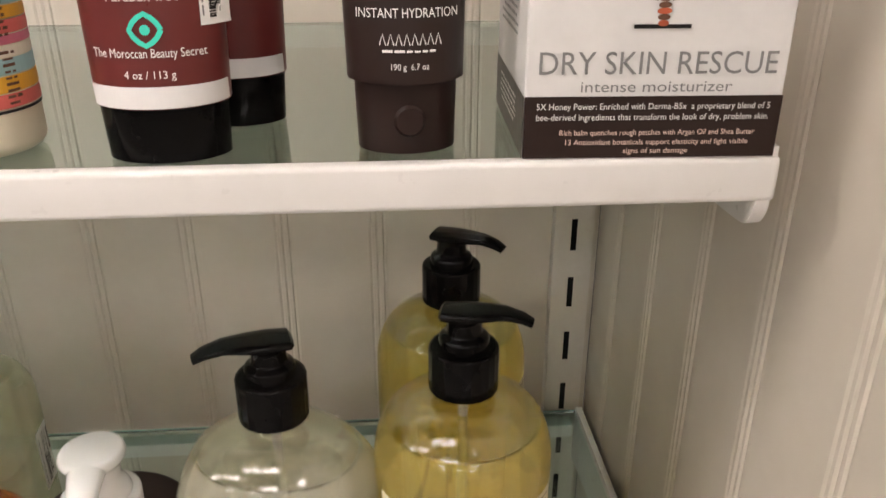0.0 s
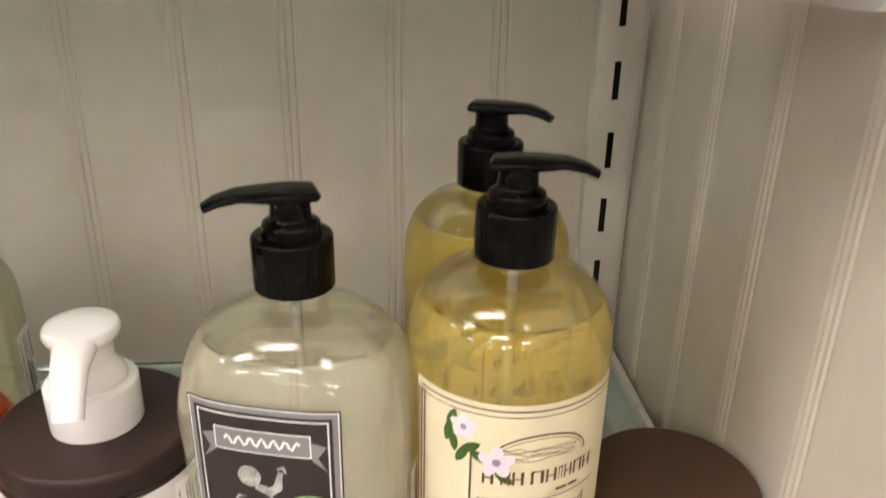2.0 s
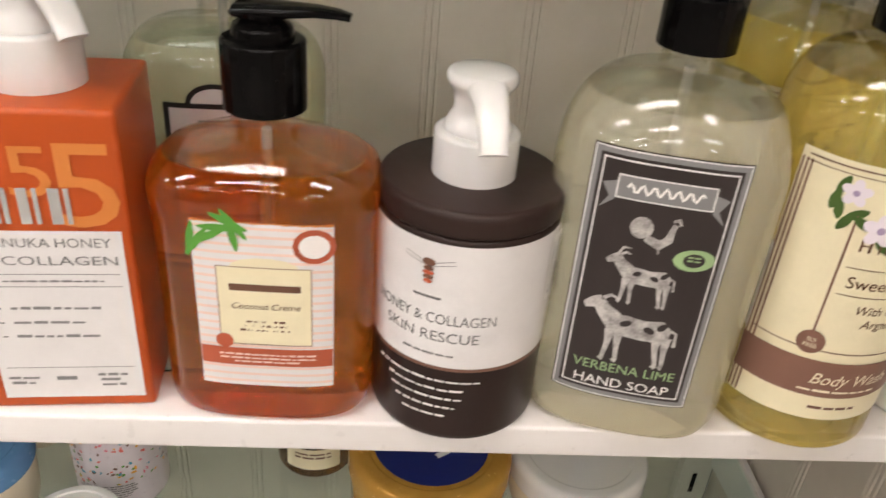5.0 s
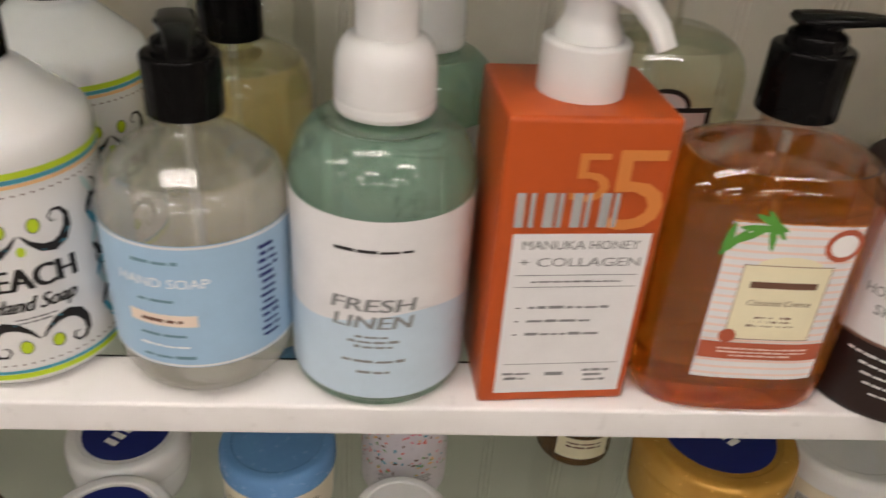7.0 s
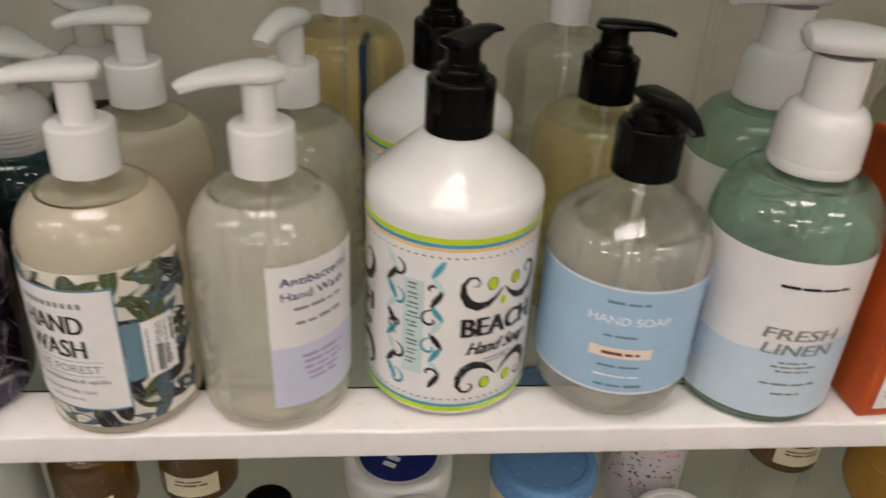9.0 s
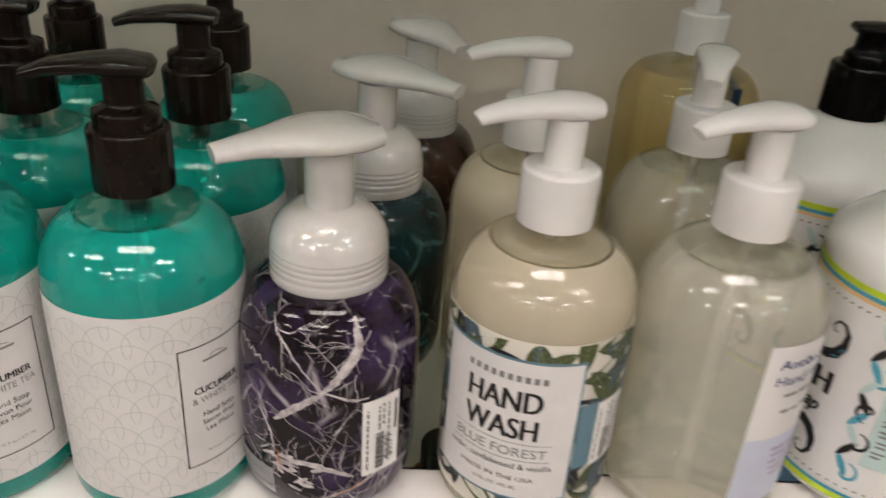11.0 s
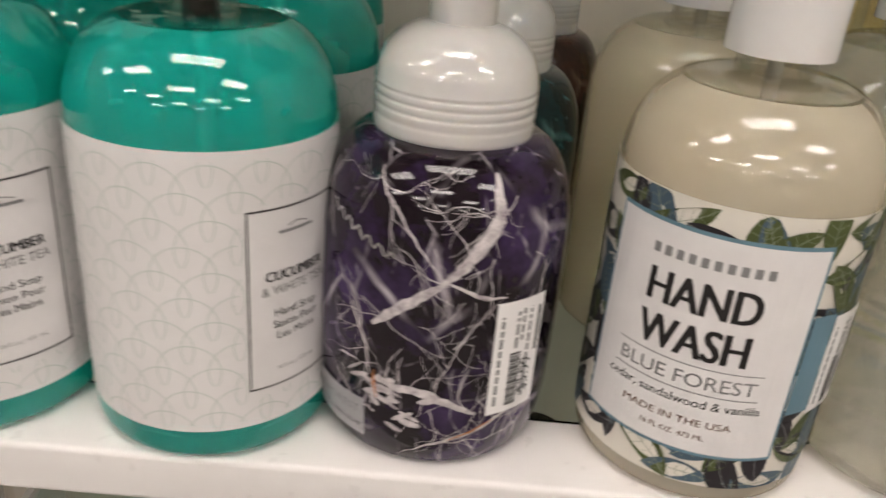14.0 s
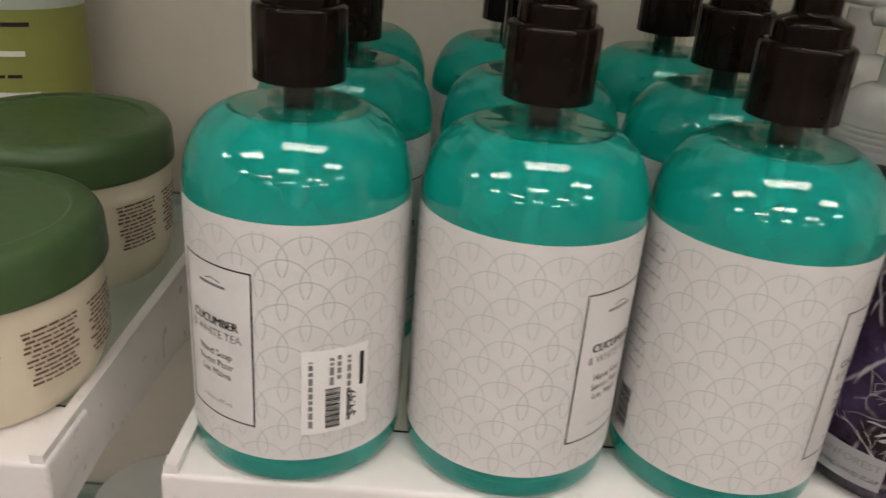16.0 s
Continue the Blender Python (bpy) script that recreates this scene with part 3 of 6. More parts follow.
def foam_pump(parent, z0, r, angle, material, ring=0.018, dome=0.034, stem=0.0135, neck=0.055, head=0.066, reach=0.046, round_off=0.8, ridges=0):
    """A wide ringed collar, domed shoulder, thick stem and a broad foam spout."""
    rows = [(r * 0.96, z0), (r, z0 + 0.002), (r, z0 + ring * 0.30), (r * 0.988, z0 + ring * 0.36), (r * 0.998, z0 + ring * 0.44)]
    for i in range(ridges):
        k = 0.44 + 0.5 * (i + 1) / ridges
        rows += [(r * 0.998, z0 + ring * (k - 0.10)), (r * 0.984, z0 + ring * (k - 0.05)), (r * 0.998, z0 + ring * k)]
    prof = [(0.0, z0)] + rounded(rows + [(r * 0.985, z0 + ring)], 0.0006, 2)
    for i in range(1, 9):
        t = i / 8
        prof.append((stem + (r * 0.985 - stem) * math.cos(t * math.pi / 2) ** round_off, z0 + ring + (dome - ring) * math.sin(t * math.pi / 2)))
    prof += [(stem, z0 + neck), (0.0, z0 + neck)]
    part("collar", lathe(prof, 48), material, parent)
    zt = z0 + (neck + head) / 2
    hh = (head - neck) / 2
    rows = [(-0.0205, zt - 0.001, 0.006, hh * 0.5), (-0.018, zt, 0.014, hh * 0.85), (-0.008, zt + 0.001, 0.0195, hh), (0.004, zt + 0.0012, 0.0195, hh), (0.017, zt + 0.0005, 0.0145, hh * 0.92),
            (0.032, zt - 0.0005, 0.0085, hh * 0.75), (reach, zt - 0.002, 0.0058, hh * 0.6)]
    part("spout", sweep(rows, angle, 28, 2.4), material, parent)


def flare_pump(parent, z0, r, angle, material, h=0.025):
    """A smooth collar, waisted stem, mushroom head and a drooping nozzle."""
    top = z0 + h
    cap(parent, z0, top, r, material, 0, "collar")
    prof = rounded([(0.0, top - 0.001), (r * 0.82, top - 0.001), (r * 0.74, top + 0.004), (r * 0.58, top + 0.009), (r * 0.62, top + 0.017), (r * 0.82, top + 0.022), (r * 0.78, top + 0.026), (0.0, top + 0.028)], 0.003, 4)
    part("head", lathe(prof, 40), material, parent)
    rows = [(0.004, top + 0.0215, 0.0090, 0.0050), (0.014, top + 0.0215, 0.0085, 0.0050), (0.023, top + 0.0185, 0.0072, 0.0045), (0.031, top + 0.011, 0.0064, 0.0040), (0.036, top + 0.003, 0.006, 0.0035)]
    part("nozzle", sweep(rows, angle, 20, 2.3), material, parent)


def fill_bottle(parent, prof, neck, material, level, wall=0.0016, sx=1.0, sy=1.0, n=2.0, square=None, label="", tube=True):
    """A bottle full of liquid to the given height, with an air space and a dip tube."""
    cut = []
    for (r0, z0), (r1, z1) in zip(prof, prof[1:]):
        cut.append((r0, z0))
        if z0 < level < z1:
            k = (level - z0) / (z1 - z0)
            cut.append((r0 + (r1 - r0) * k, level))
    cut.append(prof[-1])
    me = data_of("body", lathe(cut, 56, sx, sy, n, square), material)
    me.materials.append(CLEAR)
    for p in me.polygons:
        p.material_index = 1 if p.center.z > level + 1e-5 else 0
    body = new("body", me)
    body.parent = parent
    tagged(body, label)
    upper = [(r - wall, z) for r, z in cut if z >= level - 1e-6 and r > wall * 2]
    upper[-1] = (upper[-1][0], upper[-1][1] - 0.001)
    me = data_of("air_space", lathe([(0.0, level)] + upper + [(0.0, upper[-1][1])], 48, sx, sy, n, square), CLEAR)
    me.materials.append(material)
    for p in me.polygons:
        p.material_index = 1 if p.center.z < level + 1e-5 else 0
    me.flip_normals()
    new("air_space", me).parent = parent
    if tube:
        part("dip_tube", lathe([(0.0, 0.01), (0.0024, 0.01), (0.0024, neck), (0.0, neck)], 12), TUBE, parent)


def round_body(r, shoulder, neck_r, neck, foot=0.004, power=1.0, k=10):
    """Profile of a round-shouldered bottle."""
    prof = [(0.0, 0.002), (r * 0.55, 0.002), (r * 0.7, 0.0)]
    prof += [(r - foot + foot * math.sin(t * math.pi / 8), foot - foot * math.cos(t * math.pi / 8)) for t in range(0, 5)]
    prof.append((r, shoulder))
    for i in range(1, k + 1):
        t = i / k
        prof.append((neck_r + (r - neck_r) * math.cos(t * math.pi / 2) ** power, shoulder + (neck - 0.004 - shoulder) * math.sin(t * math.pi / 2)))
    prof += [(neck_r, neck), (neck_r, neck + 0.004), (0.0, neck + 0.004)]
    return prof


# ---- things on the main shelf ----
def cucumber_soap(x, y, turn, price=False):
    """Teal hand soap with a wrap of scale pattern and a framed title."""
    r = 0.0400
    b = thing("soap_bottle", x, y, Z, turn, "teal liquid hand soap bottle with white scale-patterned label and black pump", "soap bottle", "teal hand soaps")
    fill_bottle(b, round_body(r, 0.104, 0.011, 0.137, 0.006, 0.66), 0.137, TEAL, 0.1315)
    lab = part("label", band(r + 0.0003, 0.0125, 0.1035, -178, 172), OFFWHITE, b, "white label printed with overlapping arcs")
    art = Art(lab, around(r + 0.0003), 0.0002)
    du, dv, rad = 0.0150, 0.0080, 0.0094
    for row in range(14):
        for col in range(-8, 9):
            u, v = col * du + (du / 2 if row % 2 else 0), 0.0125 + row * dv - 0.010
            pts = []
            for i in range(17):
                t = radians(-32 + 244 * i / 16)
                p = (u + rad * math.cos(t), v + rad * math.sin(t))
                if 0.0128 < p[1] < 0.1030 and abs(p[0]) < 0.118 and not (-0.013 < p[0] < 0.0205 and 0.025 < p[1] < 0.086):
                    pts.append(p)
                    continue
                if len(pts) > 1:
                    art.stroke("scale_pattern", SCALEINK, pts, 0.00034)
                pts = []
            if len(pts) > 1:
                art.stroke("scale_pattern", SCALEINK, pts, 0.00034)
    for k in range(9):
        art.bars(PALEINK, -0.0860, 0.0940 - 0.0052 * k - (0.006 if k > 3 else 0), 0.013, 0.0013, 1, seed=300 + k)
    for k in range(16):
        art.rect("barcode", INK, -0.0915, -0.0835, 0.0180 + k * 0.0011, 0.0180 + k * 0.0011 + (0.0007 if k % 3 else 0.0004), 0.0002)
    art.done()
    wrap = around(r + 0.0003)
    art = Art(lab, lambda u, v, lift: wrap(u, v + 0.003, lift), 0.0002)
    u0, u1, v0, v1 = -0.0125, 0.020, 0.0225, 0.0825
    art.border("title_frame", INK, u0, u1, v0, v1, 0.0006)
    c = (u0 + u1) / 2
    art.rect("brand_mark", GREYINK, c - 0.0062, c + 0.0062, 0.0742, 0.0752, 0.0002)
    art.stroke("brand_mark", GREYINK, [(c - 0.003, 0.0762), (c, 0.0772), (c + 0.004, 0.0762)], 0.0004, 0.0002)
    art.text(INK, "CUCUMBER", c - 0.00012, 0.0595, 0.0046, width=0.0215)
    art.text(INK, "CUCUMBER", c + 0.00012, 0.0595, 0.0046, width=0.0215)
    art.text(GREYINK, "& WHITE TEA", c, 0.0548, 0.0044, width=0.024)
    art.text(INK, "Hand Soap", c, 0.0474, 0.0037)
    art.text(INK, "Savon Pour", c, 0.0434, 0.0037)
    art.text(INK, "Les Mains", c, 0.0394, 0.0037)
    art.text(GREYINK, "16 fl oz | 473 mL", c, 0.0282, 0.0022)
    art.done()
    if price:
        price_sticker(b, around(r + 0.0003), 0.0480, 0.041, "$4.49")
    part("neck", lathe([(0.0, 0.128), (0.0055, 0.128), (0.0055, 0.1405), (0.0, 0.1405)], 20), SOFTBLACK, b)
    cap(b, 0.1405, 0.1655, 0.0157, SOFTBLACK, 20, "collar")
    part("stem", lathe(rounded([(0.0, 0.163), (0.0128, 0.163), (0.0125, 0.172), (0.0075, 0.174), (0.0075, 0.186), (0.0, 0.186)], 0.001, 2), 32), SOFTBLACK, b)
    rows = [(-0.012, 0.1875, 0.006, 0.002), (-0.010, 0.188, 0.010, 0.0035), (0.0, 0.189, 0.0115, 0.004), (0.012, 0.1888, 0.009, 0.0035), (0.026, 0.1872, 0.0062, 0.0028), (0.034, 0.1848, 0.005, 0.002)]
    part("spout", sweep(rows, -80 - turn), SOFTBLACK, b)
    return b


def leaf_soap(x, y, turn, spout, label, leaves=True):
    """Beige soap with a leafy wrap and a white panel."""
    r = 0.0390
    b = thing("soap_bottle", x, y, Z, turn, label, "soap bottle", "beige hand washes")
    fill_bottle(b, round_body(r, 0.100, 0.0115, 0.134, 0.005, 0.85), 0.134, BEIGE, 0.1265)
    if leaves:
        lab = part("label", band(r + 0.0003, 0.008, 0.100, -95, 100), CREAM_PALE, b, "cream label printed with leaves")
        art = Art(lab, around(r + 0.0003), 0.0002)
        rnd = random.Random(7)
        tones = [LEAFDARK, LEAFGREEN, LEAFBLUE, LEAFDARK, LEAFBLUE, LEAFGREEN]
        for i in range(120):
            u, v = rnd.uniform(-0.064, 0.066), rnd.uniform(0.009, 0.099)
            ln, wd, tn = rnd.uniform(0.0085, 0.0135), rnd.uniform(0.0034, 0.0052), rnd.uniform(0, 180)
            if -0.024 < u < 0.026 and 0.026 < v < 0.086:
                continue
            tone = tones[i % 6]
            c, q = math.cos(radians(tn)), math.sin(radians(tn))
            bend = rnd.uniform(-0.25, 0.25)
            spine = []
            for k in range(9):
                f = k / 8 * 2 - 1
                spine.append((f * ln, bend * ln * (1 - f * f)))
            rim = [(x, y + wd * (1 - (x / ln) ** 2) ** 0.8) for x, y in spine] + [(x, y - wd * (1 - (x / ln) ** 2) ** 0.8) for x, y in spine[-2:0:-1]]
            put = lambda x, y: (u + x * c - y * q, min(0.0998, max(0.0082, v + x * q + y * c)))
            art.next()
            art.face("leaf_print", tone, [put(x, y) for x, y in rim], 0.00004 + 0.000002 * i)
            pale = LEAFLIGHT if tone is not LEAFDARK else GREYINK
            art.stroke("leaf_vein", pale, [put(x, y) for x, y in spine], 0.00022, 0.00005 + 0.000002 * i)
            if tone is not LEAFDARK:
                for k in range(1, 8):
                    for g in (-1, 1):
                        x, y = spine[k]
                        art.stroke("leaf_vein", pale, [put(x, y), put(x + 0.0016, y + g * wd * 0.8 * (1 - (x / ln) ** 2) ** 0.8)], 0.00013, 0.00005 + 0.000002 * i)
        art.rect("panel_edge", STEELBLUE, -0.0320, 0.0320, 0.0195, 0.0920, 0.00055)
        art.rect("panel", OFFWHITE, -0.0310, 0.0310, 0.0207, 0.0908, 0.0007)
        art.rect("panel_edge", STEELBLUE, 0.0323, 0.0410, 0.036, 0.0700, 0.0008)
        for k in range(10):
            art.rect("brand_mark", GREYINK, -0.0165 + k * 0.0035, -0.0145 + k * 0.0035, 0.0815, 0.0845, 0.0009)
        for k in range(3):
            art.text(INK, "HAND", -0.0004 + 0.0004 * k, 0.0668, 0.0150, lift=0.0009, width=0.0315)
        for k in range(3):
            art.text(INK, "WASH", -0.0004 + 0.0004 * k, 0.0528, 0.0150, lift=0.0009, width=0.0315)
        art.text(GREYINK, "BLUE FOREST", 0, 0.0435, 0.0066, lift=0.0009, width=0.041)
        art.rect("rule", GREYINK, -0.022, 0.022, 0.0502, 0.0505, 0.0009)
        art.rect("rule", GREYINK, -0.022, 0.022, 0.0414, 0.0417, 0.0009)
        art.text(INK, "cedar, sandalwood & vanilla", 0, 0.0368, 0.0042, lift=0.0009, width=0.047)
        art.text(BROWNINK, "MADE IN THE USA", 0, 0.0302, 0.0034, lift=0.0009, width=0.033)
        art.text(BROWNINK, "16 FL OZ  473 ML", 0, 0.0255, 0.0026, lift=0.0009)
        art.done()
        price_sticker(b, around(r + 0.0008), 0.0500, 0.052, "$3.99", 0.017, 0.034)
    round_pump(b, 0.135, 0.0157, spout - turn, WHITE)
    return b


CREAM_PALE = paper("pale_cream_label", (0.70, 0.67, 0.60))


def antibacterial_soap(x, y, turn, spout, label, group="clear hand soaps", printed=True):
    r = 0.0402
    b = thing("soap_bottle", x, y, Z, turn, label, "soap bottle", group)
    fill_bottle(b, round_body(r, 0.094, 0.0115, 0.134, 0.007, 0.8), 0.134, MILKY, 0.1255)
    if printed:
        lab = part("label", band(r + 0.0003, 0.018, 0.103, -20, 62), OFFWHITE, b, "white and pale violet front label")
        art = Art(lab, around(r + 0.0003), 0.0002)
        art.rect("lower_panel", PALEVIOLET, -0.0140, 0.0434, 0.0182, 0.056, 0.0001)
        art.text(NAVY, "Antibacterial", 0.012, 0.092, 0.0068, width=0.040)
        art.text(NAVY, "Hand Wash", 0.010, 0.0838, 0.0068, width=0.036)
        art.bars(GREYINK, 0.012, 0.0775, 0.038, 0.0022, 1, seed=3)
        art.bars(GREYINK, 0.012, 0.0690, 0.036, 0.0024, 1, seed=4)
        art.bars(VIOLET, 0.014, 0.048, 0.030, 0.0022, 5, seed=5)
        art.done()
    round_pump(b, 0.135, 0.0157, spout - turn, WHITE)
    return b


PALEVIOLET = paper("pale_violet_label", (0.55, 0.58, 0.70))


def marble_soap(x, y, turn, spout, material, label, sticker=False):
    """A stone-printed foaming soap with a pearl pump."""
    r = 0.0400
    b = thing("foam_soap_bottle", x, y, Z, turn, label, "soap bottle", "marble foam soaps")
    prof = [(0.0, 0.002), (r * 0.6, 0.002), (r * 0.78, 0.0), (r * 0.9, 0.002), (r * 0.965, 0.008), (r, 0.018), (r * 1.01, 0.055), (r, 0.072)]
    for i in range(1, 9):
        t = i / 8
        prof.append((0.0235 + (r - 0.0235) * math.cos(t * math.pi / 2) ** 0.85, 0.072 + 0.032 * math.sin(t * math.pi / 2)))
    prof += [(0.0225, 0.106), (0.0, 0.106)]
    part("body", lathe(prof, 56), material, b)

    def belly(v):
        """Radius of the body at a height."""
        for (r0, z0), (r1, z1) in zip(prof[2:], prof[3:]):
            if z0 <= v <= z1:
                return r0 + (r1 - r0) * (v - z0) / max(1e-6, z1 - z0)
        return r

    if sticker:
        art = Art(b, lambda u, v, lift: around(belly(v), 0)(u * belly(v) / r, v, lift), 0.0003)
        rnd = random.Random(3)

        def vein(u, v, ang, length, w, depth):
            """A jagged vein that thins and forks."""
            pts, ws = [(u, v)], [w]
            steps = max(5, int(length / 0.0022))
            for i in range(steps):
                ang += rnd.uniform(-24, 24)
                u, v = u + length / steps * math.cos(radians(ang)), v + length / steps * math.sin(radians(ang))
                if not (0.004 < v < 0.101):
                    break
                pts.append((u, v))
                ws.append(max(0.00012, w * (1 - 0.8 * i / steps) * rnd.uniform(0.6, 1.3)))
                if depth and rnd.random() < 0.22:
                    vein(u, v, ang + rnd.choice((-1, 1)) * rnd.uniform(25, 65), length * rnd.uniform(0.35, 0.65), w * 0.5, depth - 1)
            if len(pts) > 2:
                art.stroke("vein_print", VEIN, pts, ws, 0.00002 * depth)

        def seam(knots, w, forks):
            """A broad pale seam through the given knots, with frayed edges."""
            pts = []
            for (a, c), (d, e) in zip(knots, knots[1:]):
                pts += [(a + (d - a) * i / 8 + rnd.uniform(-0.0003, 0.0003), c + (e - c) * i / 8 + rnd.uniform(-0.0003, 0.0003)) for i in range(8)]
            pts.append(knots[-1])
            art.stroke("vein_print", VEIN, pts, [w * rnd.uniform(0.8, 1.1) * (0.12 + 0.88 * math.sin(math.pi * (i + 1) / (len(pts) + 1)) ** 0.7) for i in range(len(pts))], 0.00007)
            for i in range(forks):
                u, v = rnd.choice(pts)
                vein(u, v, rnd.uniform(0, 360), rnd.uniform(0.008, 0.026), rnd.uniform(0.0002, 0.0005), 1)

        seam([(0.0112, 0.100), (0.0108, 0.088), (0.0030, 0.077), (-0.0045, 0.069)], 0.0042, 5)
        seam([(-0.0045, 0.069), (-0.0150, 0.0610), (-0.0250, 0.0520)], 0.0036, 4)
        seam([(-0.0035, 0.070), (0.0060, 0.0650), (0.0150, 0.0640)], 0.0012, 3)
        seam([(-0.0290, 0.0990), (-0.0250, 0.0930), (-0.0200, 0.0890), (-0.0045, 0.0700)], 0.0010, 4)
        seam([(-0.0330, 0.0560), (-0.0270, 0.0440), (-0.0255, 0.0340)], 0.0010, 6)
        seam([(-0.0240, 0.0330), (-0.0070, 0.0310), (0.0090, 0.0235)], 0.0030, 6)
        seam([(-0.0060, 0.0110), (0.0060, 0.0150), (0.0220, 0.0230)], 0.0016, 5)
        for k in range(16):
            vein(rnd.uniform(-0.058, 0.048), rnd.uniform(0.02, 0.095), rnd.uniform(0, 360), rnd.uniform(0.010, 0.030), rnd.uniform(0.0002, 0.0006), 2)
        for k in range(26):
            art.blob("vein_print", VEIN, -0.0190 + rnd.gauss(0, 0.0065), 0.0275 + rnd.gauss(0, 0.0040), rnd.uniform(0.0010, 0.0042), rnd.uniform(0.0004, 0.0014), rnd.uniform(-40, 40), 0.00008 + 0.000002 * k, 9)
        art.stroke("rust_print", RUSTINK, [(-0.0238, 0.0360), (-0.0236, 0.0310), (-0.0224, 0.0260)], [0.0004, 0.0011, 0.0003], 0.0003)
        art.stroke("rust_print", RUSTINK, [(0.0010, 0.0135), (0.0080, 0.0165), (0.0150, 0.0200)], [0.0003, 0.0009, 0.0003], 0.0003)
        art.rect("title_panel", MISTLABEL, -0.0600, -0.0270, 0.0085, 0.0235, 0.0003)
        art.text(GREYINK, "RAINFOREST", -0.0415, 0.0175, 0.0042, width=0.026, lift=0.0005)
        art.text(INK, "FOAMING HAND SOAP", -0.0415, 0.0118, 0.0030, width=0.027, lift=0.0005)
        pts = [(-0.0450 + 0.026 * i / 24, 0.0850 - 0.0100 * i / 24 + 0.0014 * math.sin(i * 1.7)) for i in range(25)]
        art.stroke("brand_mark", SILVER, pts, 0.0007, 0.0005)
        art.done()
        price_sticker(b, around(r * 1.012), 0.0215, 0.0425, "$3.99", 0.0185, 0.040)
    foam_pump(b, 0.1025, 0.0250, spout - turn, PEARL, 0.0165, 0.0330, 0.0100, 0.056, 0.067, 0.046, 1.15, 3)
    return b


MISTLABEL = paper("mist_grey_label", (0.36, 0.355, 0.37))


def spiral(u, v, r, turns, start, flip=1, k=26):
    pts = []
    for i in range(k):
        t = i / (k - 1)
        a = radians(start) + flip * turns * 2 * math.pi * t
        q = r * (1 - t) ** 0.8 + 0.0006
        pts.append((u + q * math.cos(a), v + q * math.sin(a)))
    return pts


